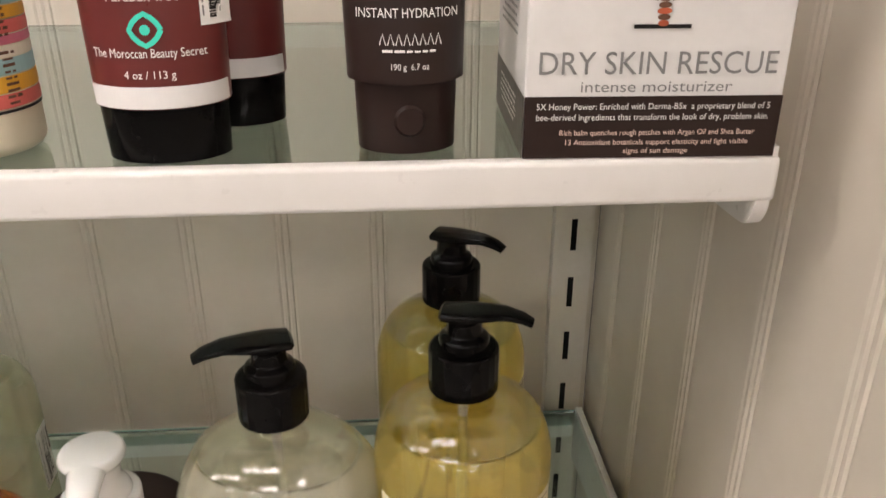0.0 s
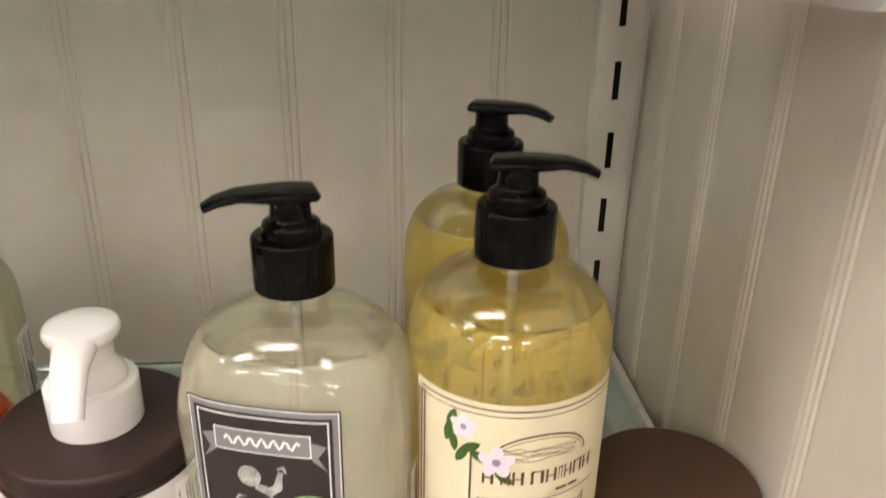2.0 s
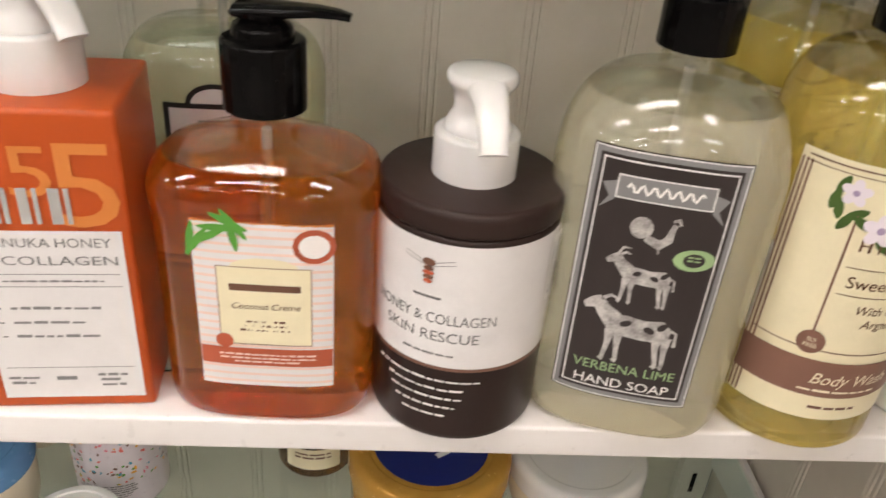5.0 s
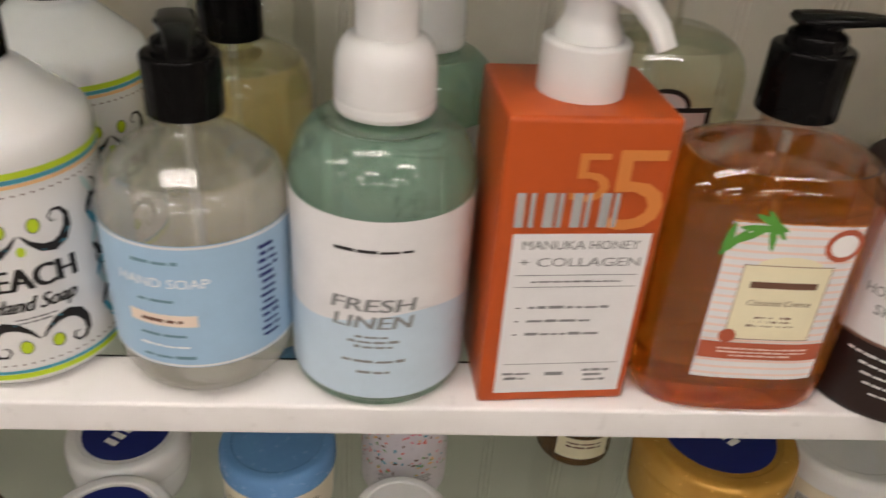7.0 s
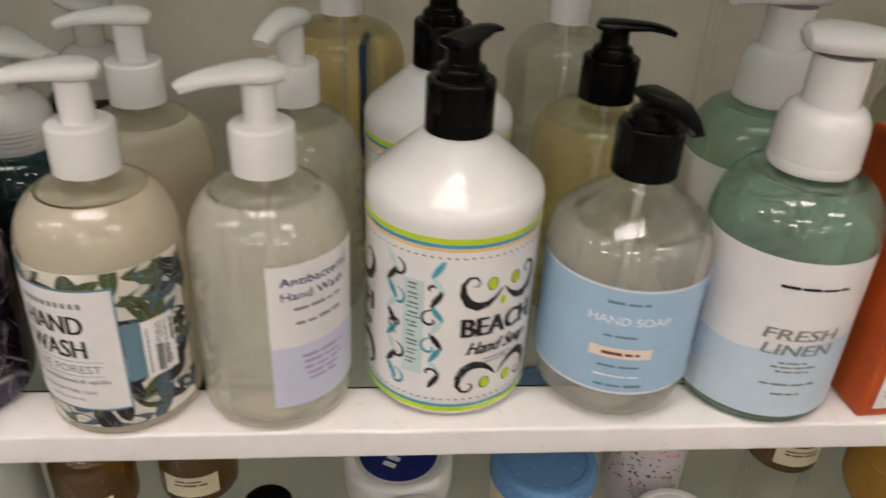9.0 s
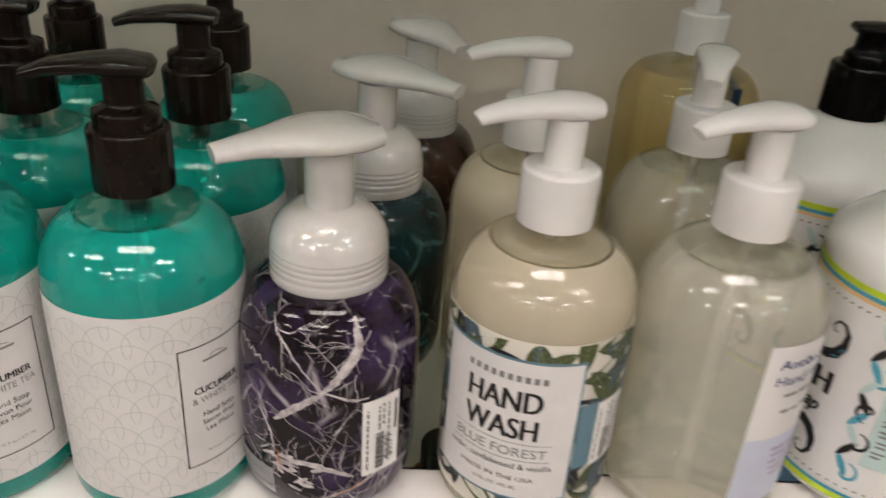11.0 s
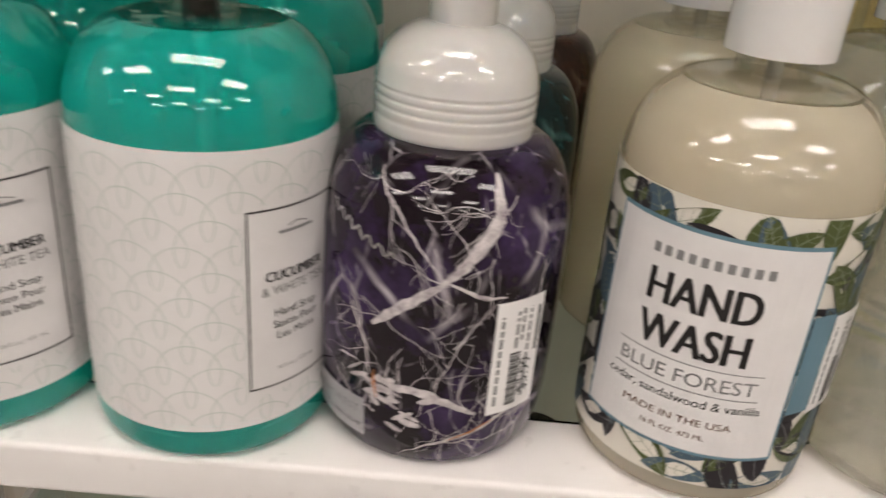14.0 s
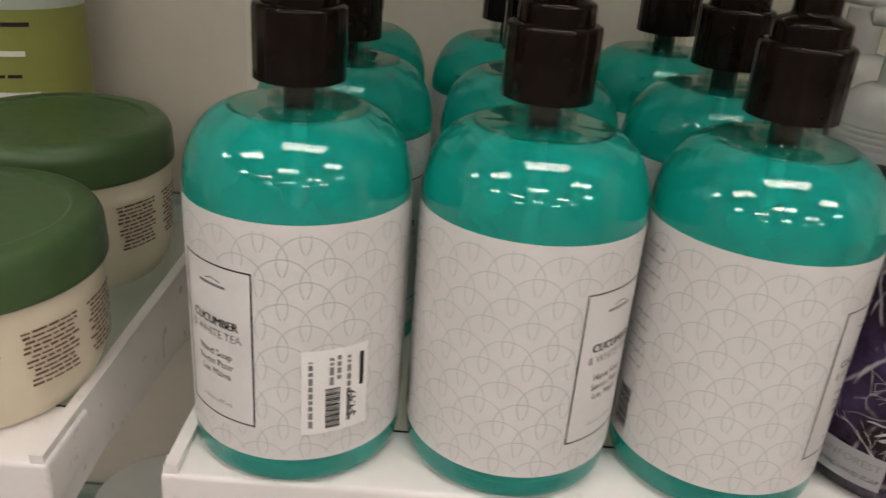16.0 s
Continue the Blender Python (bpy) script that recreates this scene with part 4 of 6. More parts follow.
def beach_soap(x, y, turn, spout):
    """White bottle with coloured bands, curls and dots."""
    r = 0.0462
    b = thing("soap_bottle", x, y, Z, turn, "white hand soap bottle with colourful curl print and black pump", "soap bottle", "white curl-print soaps")
    prof = rounded([(0.0, 0.002), (r * 0.7, 0.002), (r * 0.82, 0.0), (r * 0.96, 0.003), (r, 0.012), (r, 0.114), (r * 1.012, 0.121), (r * 0.97, 0.127), (0.0205, 0.1485), (0.0165, 0.150), (0.0165, 0.152), (0.0, 0.152)], 0.004, 4)
    part("body", lathe(prof, 64), WHITE, b, "glossy white plastic")
    art = Art(b, around(r), 0.0003)
    full = math.pi * r
    for z0, z1, m in ((0.0075, 0.0105, LIME), (0.0107, 0.0125, AQUA), (0.1115, 0.1145, LIME), (0.1092, 0.1113, AQUA), (0.1072, 0.1090, PEACH)):
        art.rect("band", m, -full, full, z0, z1)
    for i in range(72):
        u = -full + (i + 0.5) * 2 * full / 72
        art.blob("dot", BROWNINK, u, 0.1038, 0.0007, 0.0006, k=6)
        art.blob("dot", BROWNINK, u, 0.0158, 0.0007, 0.0006, k=6)
    for off in (0.0, 2.1, -2.1):
        c = off * r
        arm = [(0.0006, -0.0005), (0.0035, -0.0042), (0.0075, -0.0072), (0.0120, -0.0080), (0.0160, -0.0060), (0.0185, -0.0018), (0.0188, 0.0030), (0.0165, 0.0062), (0.0135, 0.0064), (0.0118, 0.0042), (0.0126, 0.0020), (0.0144, 0.0022)]
        big = [0.0007, 0.0020, 0.0038, 0.0050, 0.0050, 0.0040, 0.0026, 0.0017, 0.0013, 0.0010, 0.0008, 0.0005]
        for sgn in (1, -1):
            for v, fl in ((0.0850, 1), (0.0285, -1)):
                pts = [(c + sgn * p[0] * 1.18, v + fl * p[1] * 1.22) for p in arm]
                art.stroke("curl", INK, pts, big)
                art.stroke("curl_shade", AQUA, [(p[0] + sgn * 0.0006, p[1] - fl * 0.0012) for p in pts[1:6]], 0.0012, 0.00005)
                art.blob("green_dot", LIME, c + sgn * 0.0070, v + 0.0030 * fl, 0.0027, 0.0036, 0, 0.0002)
                art.stroke("curl", INK, [(c + sgn * 0.0070 + 0.0028 * math.cos(a * 0.5), v + 0.0030 * fl + 0.0037 * math.sin(a * 0.5)) for a in range(14)], 0.0004, 0.0003)
        art.blob("green_dot", LIME, c, 0.0765, 0.0019, 0.0026, 0, 0.0002)
        for k in range(4):
            art.text(INK, "BEACH", c - 0.00075 + 0.0005 * k, 0.0570, 0.0165, width=0.043)
        for k in (-0.0003, 0.0003):
            art.text(INK, "Hand Soap", c + k, 0.0455, 0.0112, slant=0.35, width=0.037)
        art.bars(GREYINK, c, 0.0410, 0.018, 0.0012, 2, seed=2)
    for c0 in (-1.02, 1.06):
        c = c0 * r
        art.rect("side_print", PALETEAL, c - 0.0058, c + 0.0058, 0.031, 0.089, 0.00004)
        for i in range(9):
            v = 0.024 + i * 0.0086
            fl = 1 if i % 2 else -1
            pts = spiral(c + fl * 0.0096, v, 0.0052, 0.8, 90 + 180 * (i % 3), fl, 16)
            art.stroke("curl", INK if i % 3 else AQUA, pts, [0.0014 * math.sin(math.pi * (k + 1) / 17) + 0.0003 for k in range(16)])
            for g in (-1, 1):
                art.blob("leaf_print", (AQUA, INK, PALETEAL)[(i + (g > 0)) % 3], c + g * 0.0125, v + 0.004, 0.0062, 0.0017, 90 + g * (35 if i % 2 else -30), 0.0001 + 0.00002 * i, 12, 1.5)
            art.bars(GREYINK, c, 0.086 - i * 0.0058, 0.0075, 0.0014, 2, seed=i + 11)
    art.done()
    spout_pump(b, 0.1515, 0.0172, spout - turn, BLACK, 0.027, 0.018, 0.030, 0.001, 0.0085)
    return b


PALETEAL = paper("pale_teal_print", (0.50, 0.64, 0.62))


def blue_label_soap(x, y, turn, spout):
    r = 0.0437
    b = thing("soap_bottle", x, y, Z, turn, "clear hand soap bottle with blue label and black pump", "soap bottle")
    prof = [(0.0, 0.003), (0.020, 0.003), (0.028, 0.0), (0.0345, 0.002), (0.040, 0.008), (0.0428, 0.016), (r, 0.026), (r, 0.092), (0.0425, 0.102), (0.039, 0.110), (0.033, 0.1165), (0.025, 0.1225), (0.018, 0.127), (0.0125, 0.131), (0.0115, 0.134), (0.0115, 0.139), (0.0, 0.139)]
    fill_bottle(b, prof, 0.134, WATER, 0.112, label="clear plastic body full of colourless soap")
    lab = part("label", band(r + 0.0003, 0.025, 0.091, -112, 112), SKY, b, "light blue label with pale edges")
    art = Art(lab, around(r + 0.0003), 0.0002)
    for v in (0.0256, 0.0894):
        art.rect("label_edge", OFFWHITE, -0.085, 0.085, v, v + 0.0012, 0.0001)
    art.bars(STEELBLUE, -0.004, 0.0815, 0.030, 0.0022, 1, seed=21)
    art.text(WHITEINK, "HAND SOAP", -0.002, 0.0695, 0.0070, width=0.042)
    art.bars(STEELBLUE, -0.004, 0.0615, 0.020, 0.0022, 1, seed=22)
    art.rect("name_plate", PINKCREAM, -0.020, 0.0125, 0.0485, 0.0548, 0.0001)
    art.bars(BROWNINK, -0.0037, 0.0505, 0.020, 0.0022, 1, seed=23)
    art.bars(STEELBLUE, -0.004, 0.0425, 0.024, 0.0022, 1, seed=24)
    art.bars(WHITEINK, -0.004, 0.0365, 0.030, 0.0014, 1, seed=25)
    art.bars(STEELBLUE, -0.002, 0.0300, 0.028, 0.0022, 1, seed=26)
    art.done()
    side_art = Art(lab, around(r + 0.0003, 62), 0.0002)
    side_art.bars(NAVY, 0.0, 0.082, 0.012, 0.0022, 14, seed=27)
    side_art.done()
    spout_pump(b, 0.1345, 0.0170, spout - turn, BLACK, 0.027, 0.013, 0.036, 0.006, 0.0085)
    return b


PINKCREAM = paper("pink_cream_label", (0.80, 0.66, 0.55))


def linen_soap(x, y, turn, spout):
    r = 0.0437
    b = thing("foam_soap_bottle", x, y, Z, turn, "green foaming soap bottle with white and blue label and white pump", "soap bottle", "green foam soaps")
    prof = round_body(r, 0.106, 0.0205, 0.142, 0.006, 0.9)
    fill_bottle(b, prof, 0.136, GREEN, 0.136, tube=False)
    lab = part("label", band(r + 0.0003, 0.008, 0.106, -140, 140), OFFWHITE, b, "white label with a pale blue wave")
    art = Art(lab, around(r + 0.0003), 0.0002)
    k = 60
    for i in range(k):
        a, c = -0.105 + 0.21 * i / k, -0.105 + 0.21 * (i + 1) / k
        f = [0.054 + 0.0045 * math.sin(q * 52 + 0.4) for q in (a, c)]
        art.face("blue_wave", ICEBLUE, ((a, 0.0082), (c, 0.0082), (c, f[1]), (a, f[0])), 0.0001)
    art.bars(INK, -0.001, 0.0905, 0.046, 0.0019, 1, name="brand_mark", seed=36)
    art.text(GREYINK, "FRESH", -0.0013, 0.0595, 0.0100, width=0.038, slant=0.2)
    art.text(GREYINK, "FRESH", -0.0007, 0.0595, 0.0100, width=0.038, slant=0.2)
    art.text(GREYINK, "LINEN", -0.0013, 0.0500, 0.0100, width=0.036, slant=0.2)
    art.text(GREYINK, "LINEN", -0.0007, 0.0500, 0.0100, width=0.036, slant=0.2)
    art.bars(GREYINK, 0.0, 0.0445, 0.026, 0.0017, 3, seed=31)
    art.bars(GREYINK, 0.0, 0.0300, 0.044, 0.0020, 1, seed=32)
    art.bars(GREYINK, 0.0, 0.0235, 0.018, 0.0018, 1, seed=33)
    art.done()
    foam_pump(b, 0.1400, 0.0228, spout - turn, WHITE, 0.017, 0.033, 0.0138, 0.057, 0.070, 0.041)
    return b


ICEBLUE = paper("ice_blue_label", (0.50, 0.61, 0.70))


def honey_lotion(x, y, turn):
    """Rust carton-shaped lotion bottle with a white pump."""
    w, d, hgt = 0.0375, 0.0330, 0.153
    b = thing("lotion_bottle", x, y, Z, turn, "square rust-orange lotion bottle with white label and white pump", "lotion bottle")
    part("body", block(-w, w, -d, d, 0, hgt, 0.0028, 3), RUST, b)
    art = Art(b, flat(-d), 0.0003)
    art.rect("label", OFFWHITE, -0.0300, 0.0335, 0.0065, 0.0985, step=1)
    art.text(GOLDINK, "5", 0.0010, 0.1150, 0.0330, name="figure", width=0.017)
    art.text(GOLDINK, "5", 0.0220, 0.1010, 0.0560, name="figure", width=0.027)
    art.blob("figure", GOLDINK, 0.0092, 0.1080, 0.0012, 0.0012)
    for k, ww in enumerate((0.0040, 0.0022, 0.0048, 0.0022, 0.0044, 0.0020, 0.0046, 0.0022)):
        art.rect("brand_mark", SILVER, -0.0305 + k * 0.0062, -0.0305 + k * 0.0062 + ww, 0.1020, 0.1190, 0.0004, 1)
    art.text(GREYINK, "MANUKA HONEY", 0.0015, 0.0905, 0.0066, width=0.054)
    art.text(GREYINK, "+ COLLAGEN", 0.0025, 0.0815, 0.0066, width=0.056)
    for v in (0.0765, 0.0700, 0.0245):
        art.rect("rule", GREYINK, -0.0265, 0.0305, v, v + 0.0004, 0.0002, 1)
    art.bars(GREYINK, 0.002, 0.0727, 0.054, 0.0012, 1, seed=41)
    for i in range(3):
        art.rect("fine_print", INK, -0.0245, -0.0225, 0.0582 - i * 0.0078, 0.0588 - i * 0.0078, 0.0003, 1)
        art.bars(GREYINK, -0.0185, 0.0580 - i * 0.0078, 0.046, 0.0019, 1, seed=42 + i, align="l")
    art.bars(GREYINK, -0.020, 0.0180, 0.014, 0.0018, 2, seed=46)
    art.bars(GREYINK, 0.000, 0.0172, 0.014, 0.0030, 1, seed=47)
    art.bars(GREYINK, 0.020, 0.0195, 0.016, 0.0018, 3, seed=48)
    art.done()
    flare_pump(b, hgt - 0.0005, 0.0195, 48 - turn, WHITE, 0.024)
    return b


def orange_soap(x, y, turn, spout):
    """Flat-shouldered oval bottle of orange soap."""
    rx, ry, n = 0.0500, 0.0335, 3.2
    b = thing("soap_bottle", x, y, Z, turn, "orange hand soap in a flat oval bottle with black pump", "soap bottle")
    prof = [(0.0, 0.003), (0.60, 0.003), (0.80, 0.0), (0.93, 0.002), (0.985, 0.007), (1.0, 0.014), (1.0, 0.108), (1.02, 0.113), (1.02, 0.119), (0.97, 0.1265), (0.86, 0.132), (0.62, 0.1375), (0.40, 0.1405), (0.30, 0.143), (0.27, 0.1515), (0.0, 0.1515)]
    sq = lambda z: 3.2 if z < 0.12 else max(2.0, 3.2 - (z - 0.12) * 60)
    fill_bottle(b, prof, 0.14, ORANGE, 0.131, 0.03, rx, ry, n, sq)
    on = oval(rx, ry, n)
    art = Art(b, lambda u, v, lift: on(u + 0.004, v + 0.003, lift), 0.0004)
    art.rect("label", OFFWHITE, -0.0315, 0.0285, 0.0215, 0.1090)
    for i in range(21):
        v = 0.0235 + i * 0.0041
        art.rect("stripe_print", PINKINK, -0.031, 0.028, v, v + 0.0013, 0.0001)
    art.rect("inner_label", CREAM, -0.0215, 0.0190, 0.0460, 0.0870, 0.0003)
    art.blob("inner_label", CREAM, -0.001, 0.0870, 0.015, 0.005, 0, 0.0003)
    art.border("rule", BROWNBAND, -0.0218, 0.0193, 0.0457, 0.0873, 0.0004, 0.0004)
    art.rect("brand_mark", BROWNINK, -0.0165, 0.0145, 0.0750, 0.0785, 0.0005)
    art.text(BROWNINK, "Coconut Creme", -0.001, 0.0655, 0.0046, width=0.030, slant=0.2, lift=0.0006)
    art.bars(BROWNINK, -0.001, 0.0580, 0.024, 0.0014, 3, seed=51)
    art.rect("colour_band", TERRACOTTA, -0.0312, 0.0282, 0.0335, 0.0435, 0.0003)
    art.bars(PINKINK, -0.001, 0.0395, 0.044, 0.0012, 3, seed=52, lift=0.0005)
    art.blob("seal", TERRACOTTA, -0.0200, 0.0475, 0.0040, 0.0040, 0, 0.0006)
    art.blob("coconut_print", TERRACOTTA, 0.0205, 0.0985, 0.0092, 0.0085, 0, 0.0005)
    art.blob("coconut_print", WHITEINK, 0.0205, 0.0985, 0.0066, 0.0058, 0, 0.0006)
    for k in range(7):
        art.blob("leaf_print", LEAFBRIGHT, -0.0225 + 0.008 * math.cos(k * 0.55 - 0.4) * 1.2, 0.1035 + 0.0055 * math.sin(k * 0.9), 0.0092, 0.0018, -80 + k * 27, 0.0005 + 0.00003 * k, 10, 1.4)
    art.done()
    price_sticker(b, lambda u, v, lift: (0.0500 + lift, u + 0.0, v), 0.0, 0.075, "$3.99", 0.018, 0.042)
    spout_pump(b, 0.1500, 0.0178, spout - turn, BLACK, 0.030, 0.011, 0.036, 0.0005, 0.0085)
    return b


LEAFBRIGHT = ink("bright_leaf_ink", (0.10, 0.30, 0.05))


def honey_mark(art, u, v, s, dark=BROWNINK):
    """Small oval emblem with two wings of lines, in plain shapes."""
    for k in range(4):
        art.blob("emblem", TERRACOTTA if k % 2 else dark, u, v - k * 0.0017 * s, (0.0022 - 0.0003 * abs(k - 1)) * s, 0.0009 * s, 0, 0.0004 + 0.00002 * k)
    art.blob("emblem", dark, u, v + 0.0025 * s, 0.0024 * s, 0.0016 * s, 0, 0.0004)
    for g in (-1, 1):
        art.stroke("emblem", GREYINK, [(u + g * 0.002 * s, v + 0.0025 * s), (u + g * 0.009 * s, v + 0.0045 * s), (u + g * 0.0095 * s, v + 0.0030 * s), (u + g * 0.002 * s, v + 0.0012 * s)], 0.0003 * s, 0.0004)


def collagen_lotion(x, y, turn, nozzle):
    r = 0.0425
    b = thing("lotion_bottle", x, y, Z, turn, "white and dark brown lotion bottle with umber lid and white pump", "lotion bottle")
    part("body", lathe(rounded([(0.0, 0.001), (r * 0.9, 0.001), (r * 0.97, 0.0), (r, 0.003), (r, 0.110), (r * 0.98, 0.112), (0.0, 0.112)], 0.002, 3), 56), UMBER, b, "dark brown plastic body")
    lab = part("label", band(r + 0.0003, 0.0450, 0.1095, -180, 180), OFFWHITE, b, "white paper-smooth label")
    art = Art(lab, around(r + 0.0003), 0.0002)
    art.rect("gold_line", BROWNBAND, -0.13, 0.13, 0.0435, 0.0452, 0.0002)
    honey_mark(art, -0.0020, 0.0965, 1.25)
    art.rect("brand_mark", GREYINK, -0.0085, 0.0045, 0.0815, 0.0828, 0.0003)
    art.text(GREYINK, "HONEY & COLLAGEN", 0.0, 0.0690, 0.0078, width=0.060)
    art.text(GREYINK, "SKIN RESCUE", 0.0, 0.0595, 0.0078, width=0.046)
    art.bars(GREYINK, 0.0, 0.0515, 0.030, 0.0014, 1, seed=61)
    art.done()
    low = Art(b, around(r), 0.0004)
    for i in range(5):
        low.bars(WHITEINK, 0.0, 0.0365 - i * 0.0052, 0.056 - i * 0.006, 0.0014, 1, seed=62 + i)
    low.done()
    part("lid", lathe(rounded([(0.0, 0.1122), (r * 1.006, 0.1122), (r * 1.006, 0.1215), (r * 0.97, 0.1245), (0.0, 0.1245)], 0.0022, 4), 56), LIDUMBER, b, "satin umber lid")
    price_sticker(lab, around(r + 0.0004), 0.0660, 0.090, "$5.99", 0.014, 0.034)
    flare_pump(b, 0.1243, 0.0192, nozzle - turn, WHITE, 0.021)
    return b


def farm_soap(x, y, turn, spout):
    """Clear squared bottle with a blackboard label."""
    rx, ry, n = 0.0510, 0.0405, 2.9
    b = thing("soap_bottle", x, y, Z, turn, "clear straw-tinted hand soap bottle with blackboard label and black pump", "soap bottle")
    prof = [(0.0, 0.003), (0.6, 0.003), (0.82, 0.0), (0.94, 0.003), (0.99, 0.010), (1.0, 0.018), (1.0, 0.132)]
    for i in range(1, 11):
        t = i / 10
        prof.append((0.27 + 0.73 * math.cos(t * math.pi / 2) ** 0.72, 0.132 + 0.046 * math.sin(t * math.pi / 2)))
    prof += [(0.26, 0.188), (0.0, 0.188)]
    sq = lambda z: 2.9 if z < 0.135 else max(2.0, 2.9 - (z - 0.135) * 25)
    fill_bottle(b, prof, 0.178, STRAW, 0.1665, 0.03, rx, ry, n, sq, "clear plastic body full of straw soap")
    on = oval(rx, ry, n)
    art = Art(b, lambda u, v, lift: on(u, 0.026 + (v - 0.026) * 1.08, lift), 0.0004)
    u0, u1, v0, v1 = -0.0345, 0.0290, 0.026, 0.1440
    art.rect("label", SLATE, u0, u1, v0, v1)
    art.border("border_print", GREYINK, u0 + 0.001, u1 - 0.001, v0 + 0.001, v1 - 0.001, 0.0022, 0.0002)
    art.border("border_print", WHITEINK, u0 + 0.0046, u1 - 0.0046, v0 + 0.0046, v1 - 0.0046, 0.0006, 0.0002)
    art.border("border_print", WHITEINK, u0 + 0.0006, u1 - 0.0006, v0 + 0.0006, v1 - 0.0006, 0.0005, 0.0002)
    c = (u0 + u1) / 2
    art.rect("banner_print", GREYINK, c - 0.020, c + 0.020, 0.1235, 0.1335, 0.0003)
    for g in (-1, 1):
        art.face("banner_print", GREYINK, ((c + g * 0.020, 0.1225), (c + g * 0.0260, 0.1175), (c + g * 0.0225, 0.1235), (c + g * 0.0260, 0.1285), (c + g * 0.020, 0.1305)), 0.0002)
    art.border("banner_print", WHITEINK, c - 0.020, c + 0.020, 0.1235, 0.1335, 0.0005, 0.0004)
    art.stroke("brand_mark", WHITEINK, [(c - 0.0155 + 0.031 * i / 30, 0.1284 + 0.0019 * math.sin(i * 1.35)) for i in range(31)], 0.0011, 0.0005)
    def beast(u, v, k, horn):
        """A chalk-drawn animal standing at v, k times a small goat, facing left."""
        line = lambda pts, ws, up=0.0003: art.stroke("chalk_print", CHALK, [(u + x * k, v + y * k) for x, y in pts], [w * k for w in ws], up)
        line([(-0.0080, 0.0125), (-0.0040, 0.0118), (0.0020, 0.0112), (0.0070, 0.0116), (0.0094, 0.0112)], [0.0040, 0.0066, 0.0062, 0.0068, 0.0030])
        line([(-0.0066, 0.0130), (-0.0098, 0.0158), (-0.0112, 0.0176)], [0.0058, 0.0042, 0.0038], 0.00032)
        line([(-0.0104, 0.0182), (-0.0128, 0.0172), (-0.0150, 0.0158)], [0.0036, 0.0032, 0.0018], 0.00034)
        line([(-0.0104, 0.0190), (-0.0085, 0.0204), (-0.0066, 0.0198)], [0.0012, 0.0010, 0.0005], 0.00034)
        if horn:
            line([(-0.0112, 0.0194), (-0.0098, 0.0222), (-0.0070, 0.0222)], [0.0010, 0.0009, 0.0004], 0.00036)
        for x, lean in ((-0.0068, -0.0008), (-0.0044, 0.0006), (0.0062, 0.0012), (0.0088, 0.0004)):
            line([(x, 0.0100), (x + lean * 0.2, 0.0056), (x + lean, 0.0008), (x + lean - 0.0006, 0.0)], [0.0030, 0.0016, 0.0012, 0.0018], 0.00036)
        line([(0.0092, 0.0126), (0.0110, 0.0118), (0.0112, 0.0076)], [0.0008, 0.0007, 0.0010], 0.00038)
        for x, y, q in ((-0.0030, 0.0126, 20), (0.0036, 0.0116, -15), (0.0070, 0.0132, 40)):
            art.blob("figure", SLATE, u + x * k, v + y * k, 0.0017 * k, 0.0010 * k, q, 0.00045, 9)

    beast(c + 0.001, 0.0465, 1.62, False)
    beast(c - 0.0005, 0.0770, 1.16, True)
    art.blob("chalk_print", CHALK, c - 0.0065, 0.1125, 0.0050, 0.0048, -25, 0.0003)
    art.stroke("chalk_print", CHALK, [(c - 0.004, 0.1085), (c + 0.002, 0.1060), (c + 0.0055, 0.1090), (c + 0.0062, 0.1135), (c + 0.0070, 0.1160)], [0.0030, 0.0046, 0.0040, 0.0024, 0.0022], 0.0004)
    art.stroke("chalk_print", CHALK, [(c + 0.0056, 0.1172), (c + 0.0080, 0.1182), (c + 0.0092, 0.1158)], [0.0012, 0.0018, 0.0008], 0.00042)
    art.stroke("chalk_print", CHALK, [(c + 0.002, 0.1060), (c + 0.0024, 0.1020)], [0.0010, 0.0008], 0.00044)
    art.blob("green_badge", LEAFPALE, c + 0.0178, 0.1015, 0.0088, 0.0050, 5, 0.0005)
    art.blob("green_badge", SLATE, c + 0.0178, 0.1015, 0.0046, 0.0032, 5, 0.0006)
    art.bars(LEAFPALE, c + 0.0178, 0.1026, 0.0066, 0.0009, 2, seed=65, lift=0.0007)
    art.text(LEAFPALE, "VERBENA LIME", c, 0.0405, 0.0068, width=0.047, lift=0.0005)
    art.text(WHITEINK, "HAND SOAP", c, 0.0325, 0.0068, width=0.044, lift=0.0005)
    art.done()
    price_sticker(b, lambda u, v, lift: (0.0510 + lift, u, v), -0.004, 0.085, "$4.99", 0.020, 0.046)
    spout_pump(b, 0.1865, 0.0168, spout - turn, BLACK, 0.023, 0.017, 0.0335, 0.003, 0.0095)
    return b


def chalk():
    m, tree, b = shader("chalk_ink", (0.62, 0.6, 0.58), 0.6)
    grain(tree, b, (0.55, 0.53, 0.51), (0.12, 0.11, 0.105), 190.0, 0.0)
    return m


CHALK = chalk()
LEAFPALE = ink("pale_green_ink", (0.30, 0.44, 0.22))


